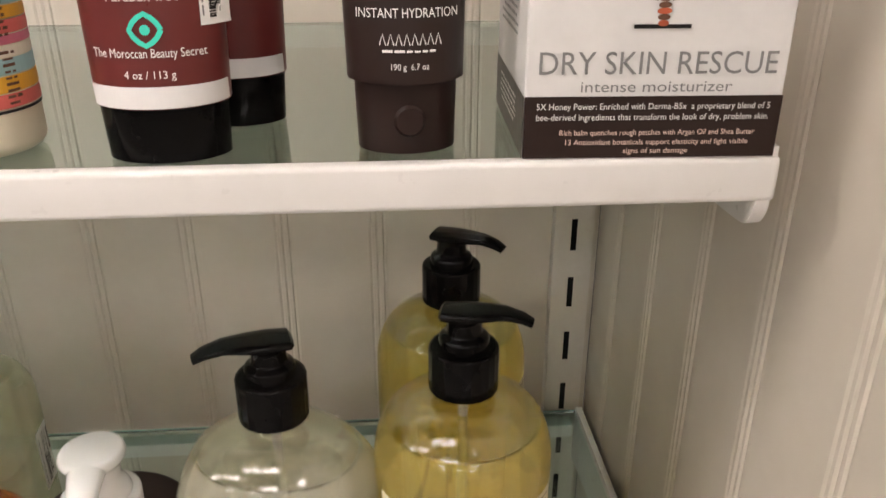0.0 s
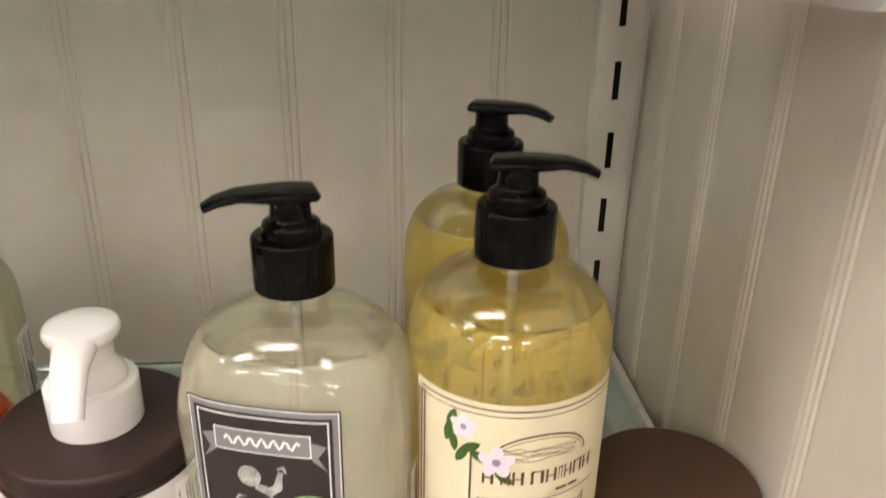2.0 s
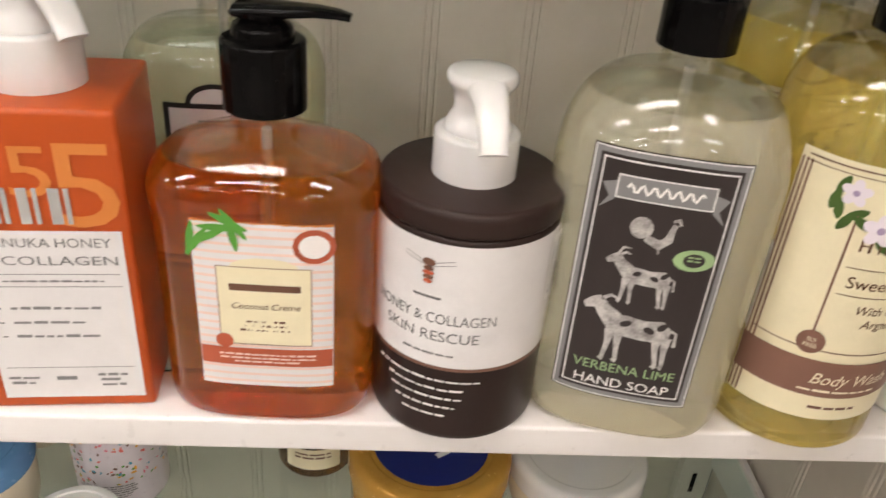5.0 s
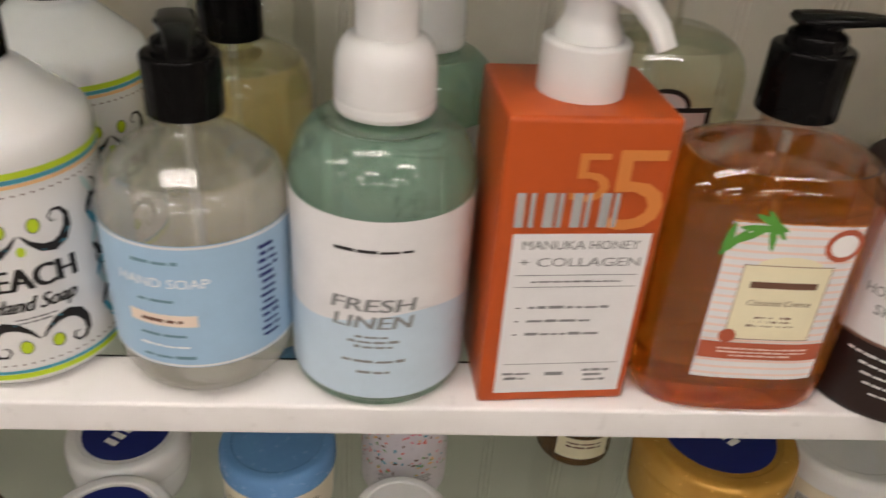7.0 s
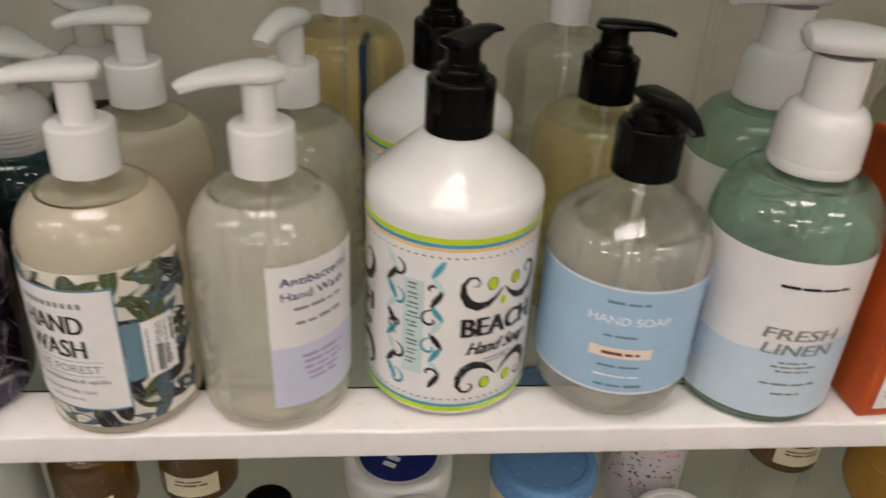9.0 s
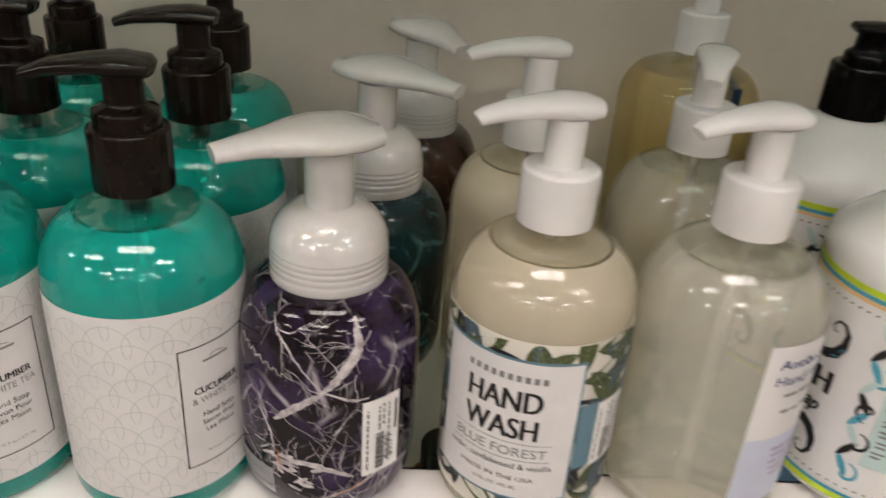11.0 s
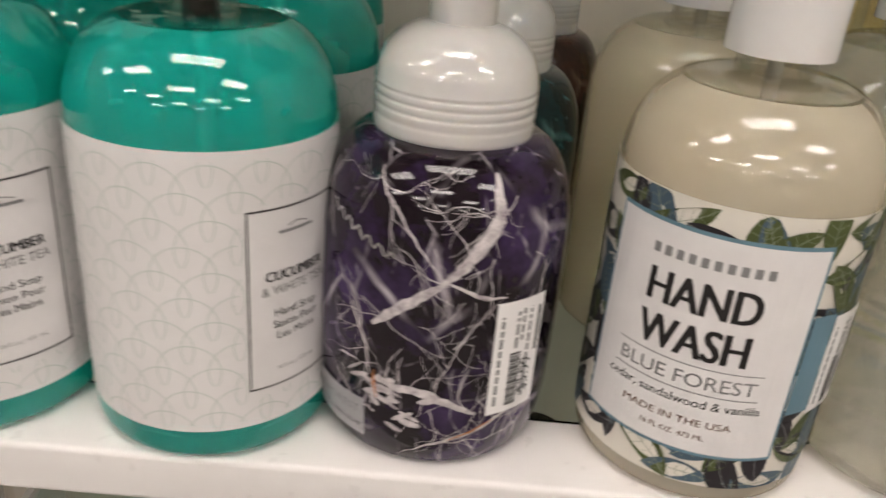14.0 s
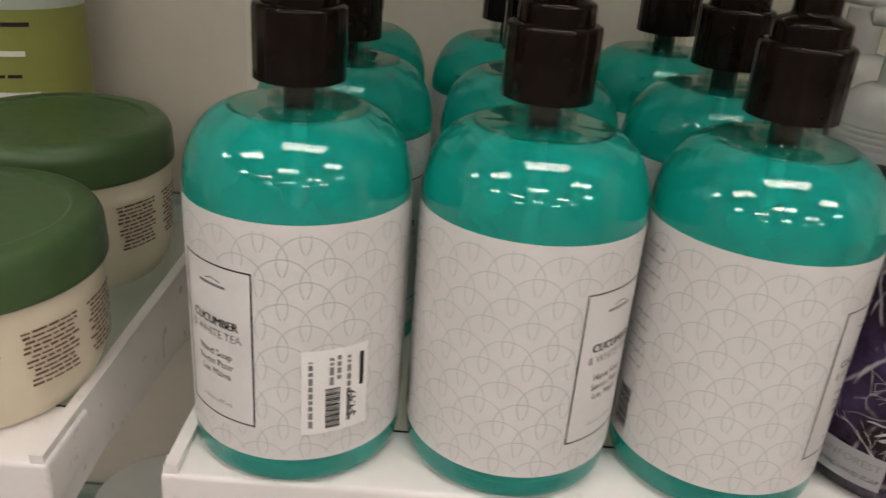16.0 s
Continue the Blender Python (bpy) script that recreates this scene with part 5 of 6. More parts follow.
def almond_wash(x, y, turn, spout):
    """Tall round yellow body wash with a cream label."""
    r = 0.0440
    b = thing("body_wash_bottle", x, y, Z, turn, "tall yellow body wash bottle with cream flower label and black pump", "body wash", "yellow body washes")
    fill_bottle(b, round_body(r, 0.160, 0.012, 0.198, 0.005, 0.72), 0.198, YELLOW, 0.182, label="clear plastic body full of yellow soap")
    lab = part("label", band(r + 0.0003, 0.022, 0.1538, -66, 66), CREAM, b, "cream label with flowers")
    wrap = around(r + 0.0003)
    art = Art(lab, lambda u, v, lift: wrap(u, 0.022 + (v - 0.022) * 1.03, lift), 0.0002)
    for v, w in ((0.1470, 0.0007), (0.1445, 0.0004), (0.0605, 0.0006)):
        art.rect("rule", BROWNINK, -0.047, 0.047, v, v + w, 0.0002)
    art.rect("colour_band", BROWNBAND, -0.0505, 0.0505, 0.0355, 0.0555, 0.0002)
    art.text(CREAMINK, "Body Wash", 0.004, 0.0430, 0.0088, slant=0.3, width=0.038, lift=0.0005)
    art.bars(CREAMINK, 0.0, 0.0385, 0.050, 0.0016, 1, seed=71, lift=0.0005)
    art.bars(BROWNINK, 0.0, 0.0285, 0.034, 0.0018, 1, seed=72)
    c = 0.008
    art.stroke("arch_print", BROWNINK, [(c + 0.021 * math.cos(math.pi * i / 24), 0.1235 + 0.0125 * math.sin(math.pi * i / 24)) for i in range(25)], 0.0007)
    art.stroke("arch_print", BROWNBAND, [(c + 0.0195 * math.cos(math.pi * i / 24), 0.1235 + 0.0108 * math.sin(math.pi * i / 24)) for i in range(25)], 0.0003)
    rnd = random.Random(4)
    for i in range(5):
        art.stroke("landscape_print", BROWNBAND, [(c - 0.016 + 0.032 * k / 10, 0.1245 + i * 0.0013 + rnd.uniform(-0.0008, 0.0008)) for k in range(11)], 0.0003)
    art.rect("side_rule", BROWNBAND, -0.0215, -0.0205, 0.0605, 0.128, 0.0002)
    for k, (x, w) in enumerate(((0, 5), (8, 4), (13, 5), (21, 6), (28, 5), (34, 2), (37, 4), (42, 5), (48, 5))):
        x0 = -0.0160 + x * 0.00094
        art.rect("brand_mark", BROWNINK, x0, x0 + w * 0.00020, 0.1128, 0.1192, 0.0003)
        art.rect("brand_mark", BROWNINK, x0 + w * 0.00070, x0 + w * 0.00094, 0.1128, 0.1192, 0.0003, same=True)
        art.rect("brand_mark", BROWNINK, x0, x0 + w * 0.00094, 0.1186 if k % 2 else 0.1155, 0.1192 if k % 2 else 0.1161, 0.0004, same=True)
    art.bars(BROWNINK, 0.022, 0.1075, 0.018, 0.0016, 1, seed=73)
    art.rect("rule", BROWNINK, -0.0180, 0.0380, 0.1045, 0.1049, 0.0002)
    art.text(BROWNINK, "Sweet Almond", c, 0.0950, 0.0082, width=0.047)
    art.rect("rule", BROWNINK, -0.0180, 0.0380, 0.0910, 0.0914, 0.0002)
    art.text(BROWNINK, "With Olive and", c + 0.002, 0.0825, 0.0064, slant=0.2, width=0.036)
    art.text(BROWNINK, "Argan Oils", c + 0.002, 0.0755, 0.0064, slant=0.2, width=0.026)
    art.blob("seal", BROWNBAND, -0.0205, 0.0645, 0.0062, 0.0062, 0, 0.0004, 20)
    art.text(CREAMINK, "SLS", -0.0205, 0.0650, 0.0030, lift=0.0006)
    art.text(CREAMINK, "FREE", -0.0205, 0.0618, 0.0030, lift=0.0006)
    for fu, fv, s in ((-0.0245, 0.1375, 0.8), (-0.0105, 0.1235, 1.0)):
        for k in range(5):
            a = k * 1.257 + 0.3
            art.blob("flower_print", PETAL, fu + 0.0038 * s * math.cos(a), fv + 0.0038 * s * math.sin(a), 0.0040 * s, 0.0028 * s, math.degrees(a), 0.0004 + 0.00002 * k)
        art.blob("flower_heart", VIOLET, fu, fv, 0.0017 * s, 0.0017 * s, 0, 0.0006)
    for fu, fv, tn in ((-0.0300, 0.1395, 70), (-0.0215, 0.1285, 30), (-0.0290, 0.1295, 100), (-0.0180, 0.1250, 150), (-0.0250, 0.1245, 60), (-0.0075, 0.1165, -40), (-0.0315, 0.1330, 80)):
        art.blob("leaf_print", LEAFDEEP, fu, fv, 0.0050, 0.0021, tn, 0.0003, 12, 1.4)
    art.done()
    side_art = Art(lab, around(r + 0.0003, -61), 0.0003)
    for k in range(3):
        side_art.rect("side_rule", BROWNBAND, -0.003 + k * 0.0022, -0.0020 + k * 0.0022, 0.023, 0.1490)
    side_art.done()
    spout_pump(b, 0.1985, 0.0168, spout - turn, BLACK, 0.023, 0.017, 0.0315, 0.003, 0.0085)
    return b


CREAMINK = ink("cream_ink", (0.78, 0.70, 0.52))
PETAL = ink("pale_lilac_ink", (0.74, 0.68, 0.74))
LEAFDEEP = ink("deep_leaf_ink", (0.06, 0.11, 0.025))


def olive_soap(x, y, turn, spout):
    """Broad pale green oval bottle with an ornate framed label."""
    rx, ry, n = 0.0530, 0.0360, 2.8
    b = thing("soap_bottle", x, y, Z, turn, "pale green liquid soap in a broad oval bottle with black pump", "soap bottle")
    prof = [(0.0, 0.003), (0.7, 0.003), (0.9, 0.0), (0.98, 0.006), (1.0, 0.014), (1.0, 0.128)]
    for i in range(1, 10):
        t = i / 9
        prof.append((0.25 + 0.75 * math.cos(t * math.pi / 2) ** 0.6, 0.128 + 0.030 * math.sin(t * math.pi / 2)))
    prof += [(0.24, 0.166), (0.22, 0.182), (0.0, 0.182)]
    fill_bottle(b, prof, 0.178, OLIVE, 0.150, 0.03, rx, ry, n)
    art = Art(b, oval(rx, ry, n), 0.0004)
    art.rect("label", OFFWHITE, -0.028, 0.025, 0.050, 0.124)
    art.blob("label", OFFWHITE, -0.002, 0.124, 0.013, 0.009)
    art.border("border_print", INK, -0.0282, 0.0252, 0.0498, 0.1242, 0.0028, 0.0002)
    art.stroke("border_print", INK, [(-0.002 + 0.0135 * math.cos(math.pi * i / 16), 0.124 + 0.0095 * math.sin(math.pi * i / 16)) for i in range(17)], 0.0026, 0.0003)
    art.bars(GREYINK, -0.002, 0.114, 0.022, 0.0018, 3, seed=81)
    art.bars(GREYINK, -0.002, 0.094, 0.028, 0.0028, 2, seed=82)
    art.done()
    price_sticker(b, lambda u, v, lift: (0.0530 + lift, u, v), 0.0, 0.09, "$3.99", 0.018, 0.042)
    spout_pump(b, 0.176, 0.0178, spout - turn, BLACK, 0.026, 0.016, 0.034, 0.002, 0.009)
    return b


def coconut_jar(x, y, turn):
    r = 0.0440
    b = thing("cream_jar", x, y, Z, turn, "white moisturizer jar with a bronze brown lid", "jar")
    part("body", lathe(rounded([(0.0, 0.001), (r * 0.8, 0.001), (r * 0.9, 0.0), (r * 0.97, 0.006), (r * 0.97, 0.042), (0.0, 0.042)], 0.004, 3), 56), WHITE, b)
    part("lid", lathe(rounded([(0.0, 0.0405), (r, 0.0405), (r * 1.005, 0.042), (r, 0.0675), (r * 0.95, 0.0695), (0.0, 0.0695)], 0.0018, 4), 64), LIDBROWN, b, "brushed bronze brown lid")
    art = Art(b, around(r * 0.97), 0.0004)
    art.text(INK, "Coconut", -0.006, 0.0235, 0.0120, width=0.040)
    art.text(GREYINK, "Moisturizing", -0.006, 0.0165, 0.0062, slant=0.2, width=0.032)
    art.blob("coconut_print", BROWNINK, -0.012, 0.009, 0.0110, 0.0060, 0, 0.0002)
    art.blob("coconut_print", WHITEINK, -0.012, 0.009, 0.0082, 0.0040, 0, 0.0003)
    art.done()
    return b


almond_wash(0.0265, 0.050, 0, 76)
almond_wash(0.0285, 0.139, 20, 60)
coconut_jar(0.1145, 0.0590, -8)
farm_soap(-0.0640, 0.051, -14, -75)
collagen_lotion(-0.1518, 0.0500, -24, 5)
orange_soap(-0.2430, 0.0500, -2, 84)
olive_soap(-0.279, 0.150, 4, -85)
honey_lotion(-0.3385, 0.0580, 4)
linen_soap(-0.4235, 0.0600, -3, 72)
linen_soap(-0.404, 0.1560, 8, -80)
blue_label_soap(-0.5105, 0.0600, -8, 14)
beach_soap(-0.6045, 0.0710, 30, 140)
beach_soap(-0.606, 0.1720, 44, 80)
antibacterial_soap(-0.6990, 0.0575, 24, -72, "clear antibacterial hand wash bottle with white pump")
antibacterial_soap(-0.693, 0.1500, 60, -20, "clear hand wash bottle with white pump, half hidden", printed=False)
leaf_soap(-0.7805, 0.0555, -26, -78, "beige hand wash bottle with leaf-print label and white pump")
leaf_soap(-0.779, 0.1450, 120, -82, "beige hand wash bottle with white pump, seen from its back", leaves=False)
marble_soap(-0.8720, 0.0605, 8, -62, PURPLE, "purple marble foaming soap bottle with pearl pump", True)
marble_soap(-0.858, 0.1560, 0, 60, TEALSTONE, "dark teal marble foaming soap bottle with pearl pump")
marble_soap(-0.836, 0.2500, 0, 30, BROWNSTONE, "dark brown marble foaming soap bottle with pearl pump")
for i, (x, turns) in enumerate(((-0.9475, (48, 10, -30)), (-1.0300, (43, -15, 25)), (-1.1135, (-40, 40, 15)))):
    for j, t in enumerate(turns):
        cucumber_soap(x + (0.0, 0.004, -0.003)[j], 0.0560 + 0.0850 * j, t, i == 2 and j == 0)


def gold_soap(x, y):
    """Pale gold soap with a black pump behind the front row."""
    r = 0.042
    b = thing("soap_bottle", x, y, Z, 0, "pale gold liquid soap bottle with black pump", "soap bottle")
    fill_bottle(b, round_body(r, 0.108, 0.0125, 0.138, 0.006, 0.6), 0.138, PALEGOLD, 0.127)
    art = Art(b, around(r), 0.0005)
    art.stroke("label_print", STEELBLUE, [(0.012 + 0.011 * math.cos(math.pi * i / 14), 0.085 + 0.011 * math.sin(math.pi * i / 14)) for i in range(15)], 0.003)
    art.done()
    spout_pump(b, 0.139, 0.0170, 70, BLACK, 0.026, 0.018, 0.034)
    return b


def clear_soap(x, y):
    r = 0.041
    b = thing("soap_bottle", x, y, Z, 0, "nearly empty clear bottle with white cap at the back", "soap bottle")
    fill_bottle(b, round_body(r, 0.125, 0.0125, 0.158, 0.006, 0.9), 0.158, WATER, 0.09)
    cap(b, 0.159, 0.184, 0.0145, WHITE)
    return b


def tall_soap(x, y):
    r = 0.043
    b = thing("soap_bottle", x, y, Z, 0, "tall pale yellow soap bottle with white pump at the back", "soap bottle")
    fill_bottle(b, round_body(r, 0.130, 0.0125, 0.160, 0.006, 0.8), 0.160, PALEGOLD, 0.15)
    round_pump(b, 0.161, 0.0150, 60, WHITE)
    return b


gold_soap(-0.507, 0.1540)
clear_soap(-0.512, 0.2500)
tall_soap(-0.668, 0.2500)


def navy_box(x, y):
    b = thing("carton", x, y, Z, -6, "slim dark navy carton behind the soaps", "carton")
    part("body", block(-0.0025, 0.0025, -0.016, 0.016, 0, 0.150, 0.0006, 1), NAVYCARD, b, smooth=False)


NAVYCARD = paper("navy_carton", (0.012, 0.03, 0.06), 0.3)
navy_box(-0.652, 0.225)


# ---- things on the upper shelf ----
def tube(x, y, turn, w, d, body_h, cap_h, cap_w, material, cap_mat, label, group=""):
    """A cosmetic tube standing on its cap: oval at the cap, a flat crimp at the top."""
    t = thing("cream_tube", x, y, UP, turn, label, "tube", group)
    part("cap", lathe(rounded([(0.0, 0.001), (cap_w * 0.94, 0.001), (cap_w * 0.96, 0.0), (cap_w, cap_h - 0.001), (cap_w * 0.97, cap_h), (0.0, cap_h)], 0.002, 3), 48, 1.0, d / w), cap_mat, t)
    bm = bmesh.new()
    rings = []
    for i in range(13):
        k = i / 12
        ww, dd = w * (0.98 + 0.14 * k), d * (1 - k) + 0.0012
        rings.append([bm.verts.new((ww * math.cos(a), dd * math.sin(a), cap_h + body_h * k)) for a in [2 * math.pi * q / 40 for q in range(40)]])
    for a, b in zip(rings, rings[1:]):
        for q in range(40):
            bm.faces.new((a[q], a[(q + 1) % 40], b[(q + 1) % 40], b[q]))
    bm.faces.new(rings[0])
    bm.faces.new(rings[-1])
    part("body", bm, material, t)
    place = lambda u, v, lift: (u, -((d * (1 - (v - cap_h) / body_h) + 0.0012) * math.sqrt(max(0, 1 - (u / (w * (0.98 + 0.14 * (v - cap_h) / body_h))) ** 2)) + lift), v)
    return t, place


def argan_tube(x, y, turn, front):
    t, place = tube(x, y, turn, 0.0225, 0.0165, 0.125, 0.0190, 0.0212, MAROON, BLACK, "maroon hair cream tube standing on its black cap", "maroon tubes")
    art = Art(t, place, 0.0005)
    art.rect("white_band", OFFWHITE, -0.0219, 0.0219, 0.0193, 0.0262, 0.0, 0.0015)
    if front:
        art.text(WHITEINK, "4 oz / 113 g", 0.0, 0.0288, 0.0034, width=0.016)
        art.text(WHITEINK, "The Moroccan Beauty Secret", 0.0, 0.0352, 0.0040, width=0.035)
        art.stroke("emblem", TURQ, [(0.0042 * math.cos(a * 0.5236) * (1.15 if a % 3 == 0 else 1), 0.0435 + 0.0042 * math.sin(a * 0.5236) * (1.15 if a % 3 == 0 else 1)) for a in range(13)], 0.0016)
        art.blob("emblem", TURQ, 0.0, 0.0435, 0.0016, 0.0016)
        art.text(WHITEINK, "Paraben-free", 0.0, 0.0520, 0.0038, width=0.022)
        art.text(TURQ, "ARGAN", -0.0145, 0.070, 0.0085, turn=90, width=0.034)
        art.bars(WHITEINK, 0.003, 0.066, 0.026, 0.0020, 3, seed=91)
    art.done()
    if front:
        price_sticker(t, place, 0.0205, 0.062, "$4.99", 0.008, 0.036)
    return t


def butter_tube(x, y, turn):
    t, place = tube(x, y, turn, 0.0205, 0.0165, 0.125, 0.0250, 0.0178, UMBER, UMBER, "dark brown body butter tube with cream band on its cap")
    art = Art(t, place, 0.0005)
    art.rect("cream_band", CREAM, -0.0232, 0.0232, 0.0520, 0.098, 0.0, 0.0015)
    art.text(BROWNINK, "BUTTER", 0.0, 0.0555, 0.0080, width=0.030)
    for k in range(8):
        art.stroke("brand_mark", WHITEINK, [(-0.0095 + k * 0.0026, 0.0375), (-0.0085 + k * 0.0026, 0.0410), (-0.0075 + k * 0.0026, 0.0375)], 0.00035, 0.0003)
    art.bars(WHITEINK, 0.0, 0.0352, 0.019, 0.0010, 1, seed=95)
    art.text(WHITEINK, "190 g  6.7 oz", 0.0, 0.0298, 0.0028, width=0.0125)
    art.text(WHITEINK, "INSTANT HYDRATION", 0.0, 0.0460, 0.0042, width=0.0330, lift=0.0006)
    art.done()
    dent = part("cap_dent", lathe([(0.0, 0.0), (0.0055, 0.0), (0.0045, 0.0012), (0.0, 0.0014)], 24), UMBER, t, "thumb notch")
    dent.location, dent.rotation_euler = (0, -0.0146, 0.012), (radians(90), 0, 0)
    return t


def striped_bottle(x, y):
    r = 0.0235
    b = thing("lotion_bottle", x, y, UP, 0, "cream lotion bottle with bright watercolour stripes", "lotion bottle")
    part("body", lathe(round_body(r, 0.12, 0.011, 0.145, 0.004), 44), IVORY, b)
    art = Art(b, around(r), 0.0004)
    rnd = random.Random(12)
    v = 0.0165
    art.rect("band", INK, -0.073, 0.073, 0.0150, 0.0160)
    i = 0
    while v < 0.11:
        hgt = rnd.uniform(0.003, 0.0065)
        art.rect("stripe_print", STRIPES[i % 5], -0.073, 0.073, v, v + hgt)
        v += hgt + 0.0004
        i += 1
    for k in range(4):
        art.bars(BROWNINK, 0.026 + k * 0.0001, 0.10 - k * 0.022, 0.006, 0.0012, 9, seed=100 + k)
    art.done()
    return b


def rescue_carton(x, y, turn):
    w, d, hgt = 0.0430, 0.0400, 0.100
    b = thing("carton", x, y, UP, turn, "white and dark brown moisturizer carton standing on the shelf", "carton")
    part("body", block(-w, w, -d, d, 0, hgt, 0.0006, 1), OFFWHITE, b, smooth=False)
    for name, place, half in (("front_print", flat(-d), w), ("side_print", lambda u, v, lift: (-w - lift, -u, v), d)):
        art = Art(b, place, 0.0003)
        art.rect("brown_panel", UMBER, -half, half, 0.0005, 0.0215, step=1)
        if name == "front_print":
            art.text(GREYINK, "DRY SKIN RESCUE", 0.0, 0.0288, 0.0105, width=0.078)
            art.text(GREYINK, "intense moisturizer", 0.0, 0.0230, 0.0052, width=0.050)
            honey_mark(art, 0.0, 0.0505, 1.1)
            art.rect("brand_mark", INK, -0.0092, 0.0092, 0.0432, 0.0445, 0.0002, 1)
            art.text(WHITEINK, "5X Honey Power: Enriched with Derma-B5x  a proprietary blend of 5", 0.0, 0.0172, 0.0030, width=0.078)
            art.text(WHITEINK, "bee-derived ingredients that transform the look of dry, problem skin.", 0.0, 0.0136, 0.0030, width=0.078)
            art.text(PINKINK, "Rich balm quenches rough patches with Argan Oil and Shea Butter", 0.002, 0.0085, 0.0026, width=0.066)
            art.text(PINKINK, "13 Antioxidant botanicals support elasticity and fight visible", 0.002, 0.0052, 0.0026, width=0.062)
            art.text(PINKINK, "signs of sun damage", 0.002, 0.0022, 0.0026, width=0.022)
        else:
            art.bars(GREYINK, 0.0, 0.060, 0.055, 0.0016, 9, seed=111)
            art.bars(WHITEINK, 0.0, 0.0165, 0.055, 0.0013, 5, seed=112)
        art.done()
    return b


striped_bottle(-0.1520, 0.0150)
argan_tube(-0.0815, 0.0040, 2, True)
argan_tube(-0.0670, 0.0480, -6, False)
butter_tube(0.0000, 0.0075, 3)
rescue_carton(0.0825, 0.0235, -2)


# ---- things on the lower shelf ----
def lidded_jar(x, y, z, r, body_h, lid_h, body_mat, lid_mat, label, group="", disc=None, lid_r=1.03, bars=None, seed=1):
    j = thing("cream_jar", x, y, z, 0, label, "jar", group)
    part("body", lathe(rounded([(0.0, 0.001), (r * 0.78, 0.001), (r * 0.86, 0.0), (r * 0.97, 0.012), (r, body_h - 0.006), (r * 0.98, body_h), (0.0, body_h)], 0.006, 4), 56), body_mat, j)
    rl = r * lid_r
    part("lid", lathe(rounded([(0.0, body_h - 0.0008), (rl * 0.985, body_h - 0.0008), (rl, body_h + 0.001), (rl * 0.99, body_h + lid_h * 0.75), (rl * 0.93, body_h + lid_h), (rl * 0.78, body_h + lid_h), (rl * 0.76, body_h + lid_h - 0.0012), (0.0, body_h + lid_h - 0.0012)], 0.004, 4), 56), lid_mat, j)
    if disc:
        top = Art(j, lambda u, v, lift: (u, v, body_h + lid_h - 0.0012 + lift), 0.0005)
        top.blob("lid_emblem", disc, 0, 0, rl * 0.70, rl * 0.70, 0, 0.0, 40)
        for k in range(5):
            top.rect("brand_mark", WHITEINK, -0.0190 + k * 0.0080, -0.0140 + k * 0.0080, -0.0055, 0.0055, 0.0003)
        top.done()
    if bars:
        art = Art(j, around(r), 0.0006)
        for k in range(3):
            art.bars(bars, -0.03 + 0.03 * k, body_h * 0.78, 0.024, 0.0012, 12 if k else 6, seed=seed + k)
        art.rect("barcode_panel", OFFWHITE, -0.058, -0.046, body_h * 0.25, body_h * 0.65)
        for k in range(7):
            art.rect("barcode", INK, -0.057 + k * 0.0016, -0.0563 + k * 0.0016, body_h * 0.28, body_h * 0.62, 0.0002)
        art.done()
    return j


for x, y, turn in ((-0.624, 0.205, 62), (-0.612, 0.112, 70)):
    lidded_jar(x, y, LOW, 0.047, 0.036, 0.022, WHITE, WHITE, "low white cream jar with a navy lid emblem", "navy-emblem jars", NAVY).rotation_euler = (0, 0, radians(turn))
lidded_jar(-0.501, 0.183, LOW, 0.044, 0.052, 0.020, IVORY, LIDBLUE, "cream jar with a plain light blue lid", "", None, 1.04, BROWNINK, 121)
lidded_jar(-0.490, 0.275, LOW, 0.030, 0.046, 0.020, IVORY, LIDBLUE, "smaller blue-lidded jar at the back")
lidded_jar(-0.146, 0.190, LOW, 0.064, 0.058, 0.022, LIDGOLD, LIDGOLD, "gold cream jar with a navy lid emblem", "", NAVY).rotation_euler = (0, 0, radians(-58))
lidded_jar(-0.020, 0.205, LOW, 0.056, 0.040, 0.022, IVORY, WHITE, "ivory body butter jar with a white lid", "", None, 1.04, BROWNINK, 131)
lidded_jar(-0.404, 0.122, LOW, 0.036, 0.038, 0.022, WHITE, WHITE, "white jar with a domed white lid")


def floral_bottle(x, y):
    r = 0.036
    b = thing("lotion_bottle", x, y, LOW, 0, "pale lilac lotion bottle with a tiny floral print", "lotion bottle")
    part("body", lathe(round_body(r, 0.082, 0.02, 0.1, 0.006), 44), LILAC, b)
    art = Art(b, around(r), 0.0005)
    rnd = random.Random(5)
    inks = [STRIPES[0], STRIPES[1], AQUA, LEAFBRIGHT, STRIPES[4], BROWNINK]
    for i in range(150):
        art.blob("flower_print", inks[i % 6], rnd.uniform(-0.06, 0.06), rnd.uniform(0.034, 0.082), rnd.uniform(0.0009, 0.0024), rnd.uniform(0.0007, 0.0014), rnd.uniform(0, 180), 0.000002 * i, 8)
    art.bars(GREYINK, 0.0, 0.032, 0.05, 0.0014, 6, seed=141)
    art.done()
    part("cap", lathe(rounded([(0.0, 0.1), (0.024, 0.1), (0.024, 0.118), (0.0, 0.122)], 0.004, 4), 36), WHITE, b)


LILAC = surface("pale_lilac_plastic", (0.66, 0.62, 0.66), (0.6, 0.56, 0.6), 0.3, 40.0, 0.02)
floral_bottle(-0.400, 0.215)


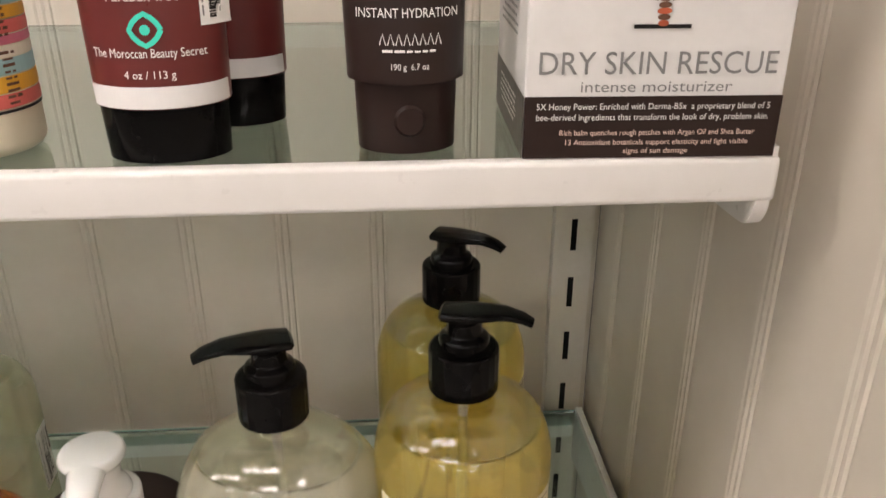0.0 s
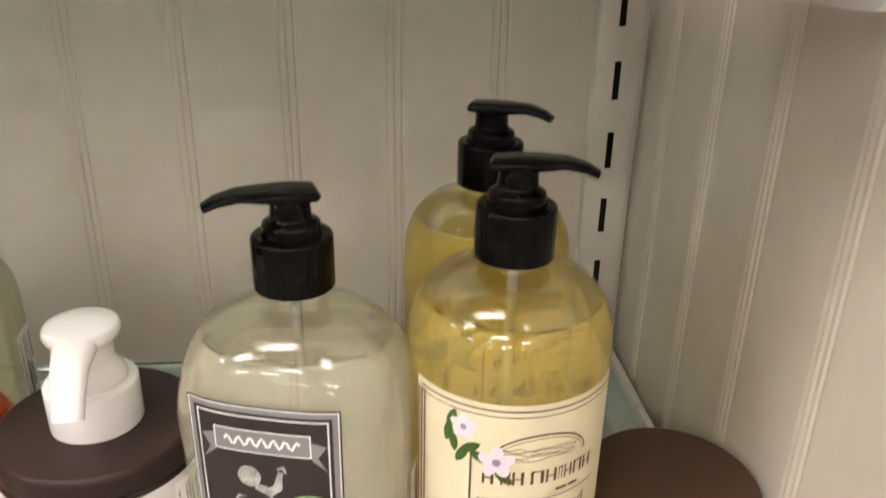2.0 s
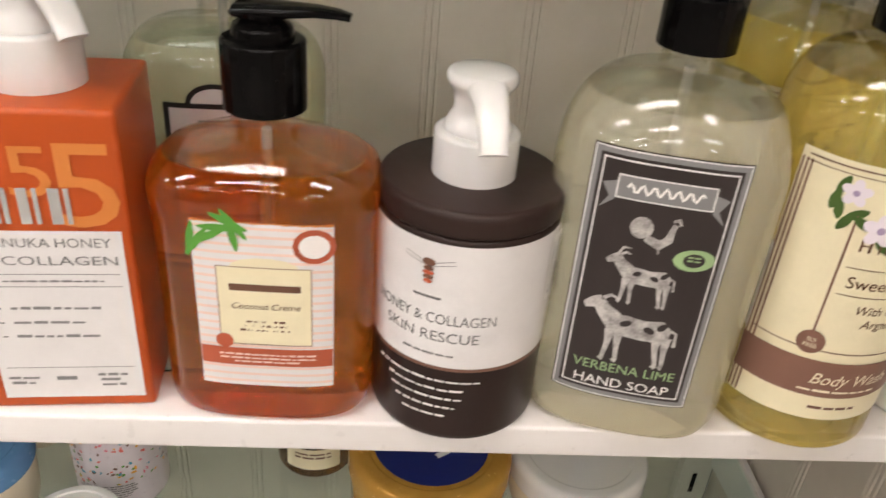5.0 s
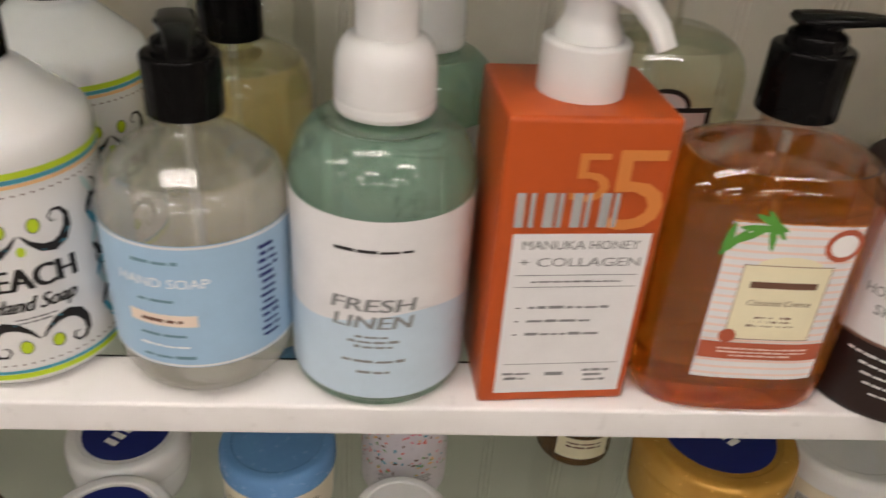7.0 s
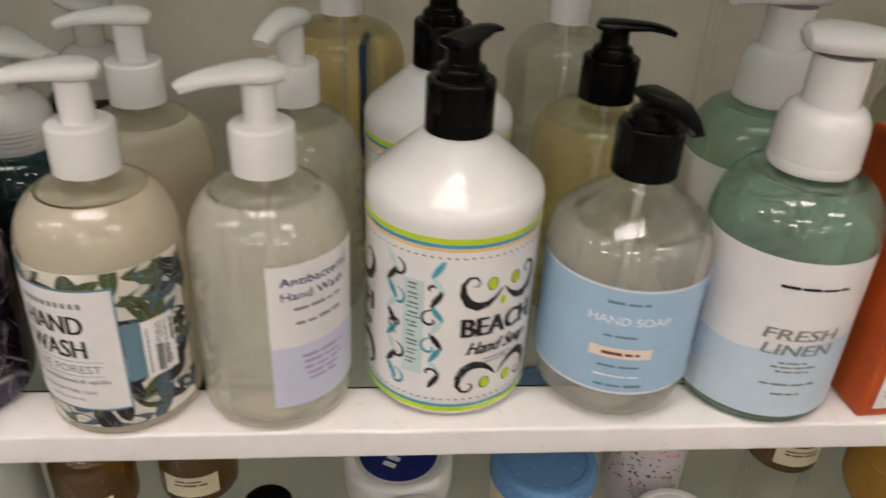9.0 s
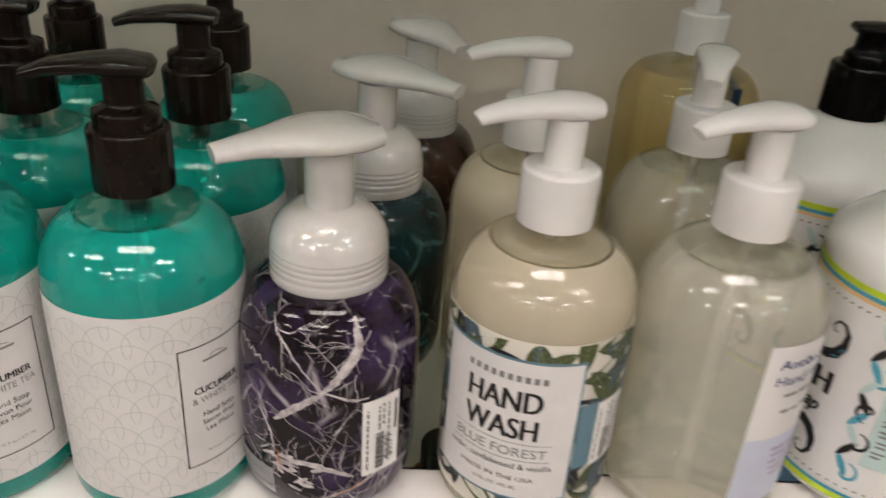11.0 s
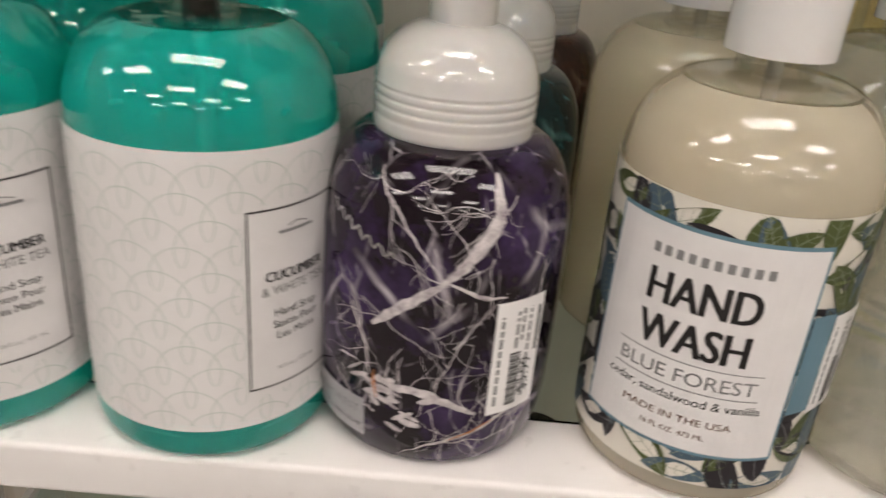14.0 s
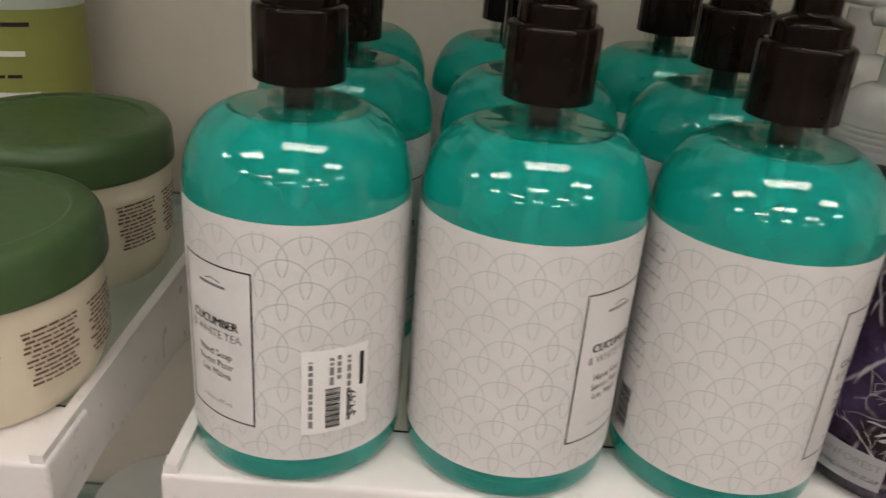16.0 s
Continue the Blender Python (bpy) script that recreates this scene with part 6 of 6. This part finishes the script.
def amber_bottle(x, y, label, hgt=0.11):
    r = 0.034
    b = thing("oil_bottle", x, y, LOW, 0, label, "oil bottle", "amber bottles")
    part("body", lathe(round_body(r, hgt - 0.03, 0.013, hgt, 0.005), 40), AMBER, b)
    cap(b, hgt, hgt + 0.028, 0.019, BLACK, 18)
    art = Art(b, around(r), 0.0005)
    art.rect("label", CREAM, -0.024, 0.024, 0.012, hgt - 0.050)
    art.bars(BROWNINK, 0.0, hgt - 0.056, 0.034, 0.0025, 2, seed=int(-x * 100))
    art.done()


amber_bottle(-0.802, 0.235, "amber oil bottle with black cap on the lower shelf", 0.085)
amber_bottle(-0.885, 0.215, "amber oil bottle with cream label and black cap", 0.080)
amber_bottle(-0.725, 0.130, "short amber bottle with black cap", 0.055)
amber_bottle(-0.243, 0.255, "amber bottle with cream label behind the gold jar", 0.085)


def mist_bottle(x, y):
    r = 0.045
    b = thing("lotion_bottle", x, y, LOW, 0, "pale mist green lotion bottle with a white cap", "lotion bottle")
    part("body", lathe(round_body(r, 0.065, 0.018, 0.095, 0.006), 44), MIST, b)
    cap(b, 0.095, 0.125, 0.0185, WHITE)


mist_bottle(-0.968, 0.195)


# ---- the neighbouring shelf ----
for x, y, h_ in ((-1.2530, 0.0720, 0.054), (-1.2620, 0.1840, 0.060)):
    lidded_jar(x, y, Z, 0.0535, h_, 0.021, IVORY, LIDGREEN, "ivory body butter jar with a glossy green lid", "green-lidded jars", None, 1.05, BROWNINK, 151).rotation_euler = (0, 0, radians(62))


def olive_candle(x, y):
    r = 0.038
    b = thing("lotion_bottle", x, y, Z, 0, "olive green bottle with a yellow-green label on the neighbouring shelf", "lotion bottle")
    part("body", lathe(round_body(r, 0.14, 0.014, 0.165, 0.006), 44), MIST, b)
    art = Art(b, around(r), 0.0005)
    art.rect("label", LIMELABEL, -0.09, 0.09, 0.03, 0.125)
    art.bars(LEAFDARK, 0.012, 0.116, 0.032, 0.0030, 1, seed=161)
    art.bars(WHITEINK, 0.012, 0.100, 0.036, 0.0045, 1, seed=162)
    art.bars(LEAFDARK, 0.012, 0.088, 0.022, 0.0022, 1, seed=163)
    art.rect("name_plate", OFFWHITE, -0.006, 0.026, 0.072, 0.080, 0.0002)
    art.bars(LEAFDARK, 0.010, 0.0745, 0.024, 0.0022, 1, seed=164)
    art.done()


LIMELABEL = paper("lime_yellow_label", (0.31, 0.32, 0.09))
olive_candle(-1.318, 0.262)


def white_tub(x, y):
    b = thing("cream_jar", x, y, LOW, 0, "white tub with a printed brown body below the gap", "jar")
    part("body", lathe(rounded([(0.0, 0.001), (0.040, 0.0), (0.043, 0.06), (0.0, 0.06)], 0.004, 3), 44), KRAFT, b)
    part("lid", lathe(rounded([(0.0, 0.0595), (0.045, 0.0595), (0.044, 0.082), (0.0, 0.084)], 0.004, 3), 44), WHITE, b)


KRAFT = surface("kraft_brown", (0.30, 0.17, 0.08), (0.24, 0.13, 0.06), 0.5, 40.0, 0.05)
white_tub(-1.232, 0.200)
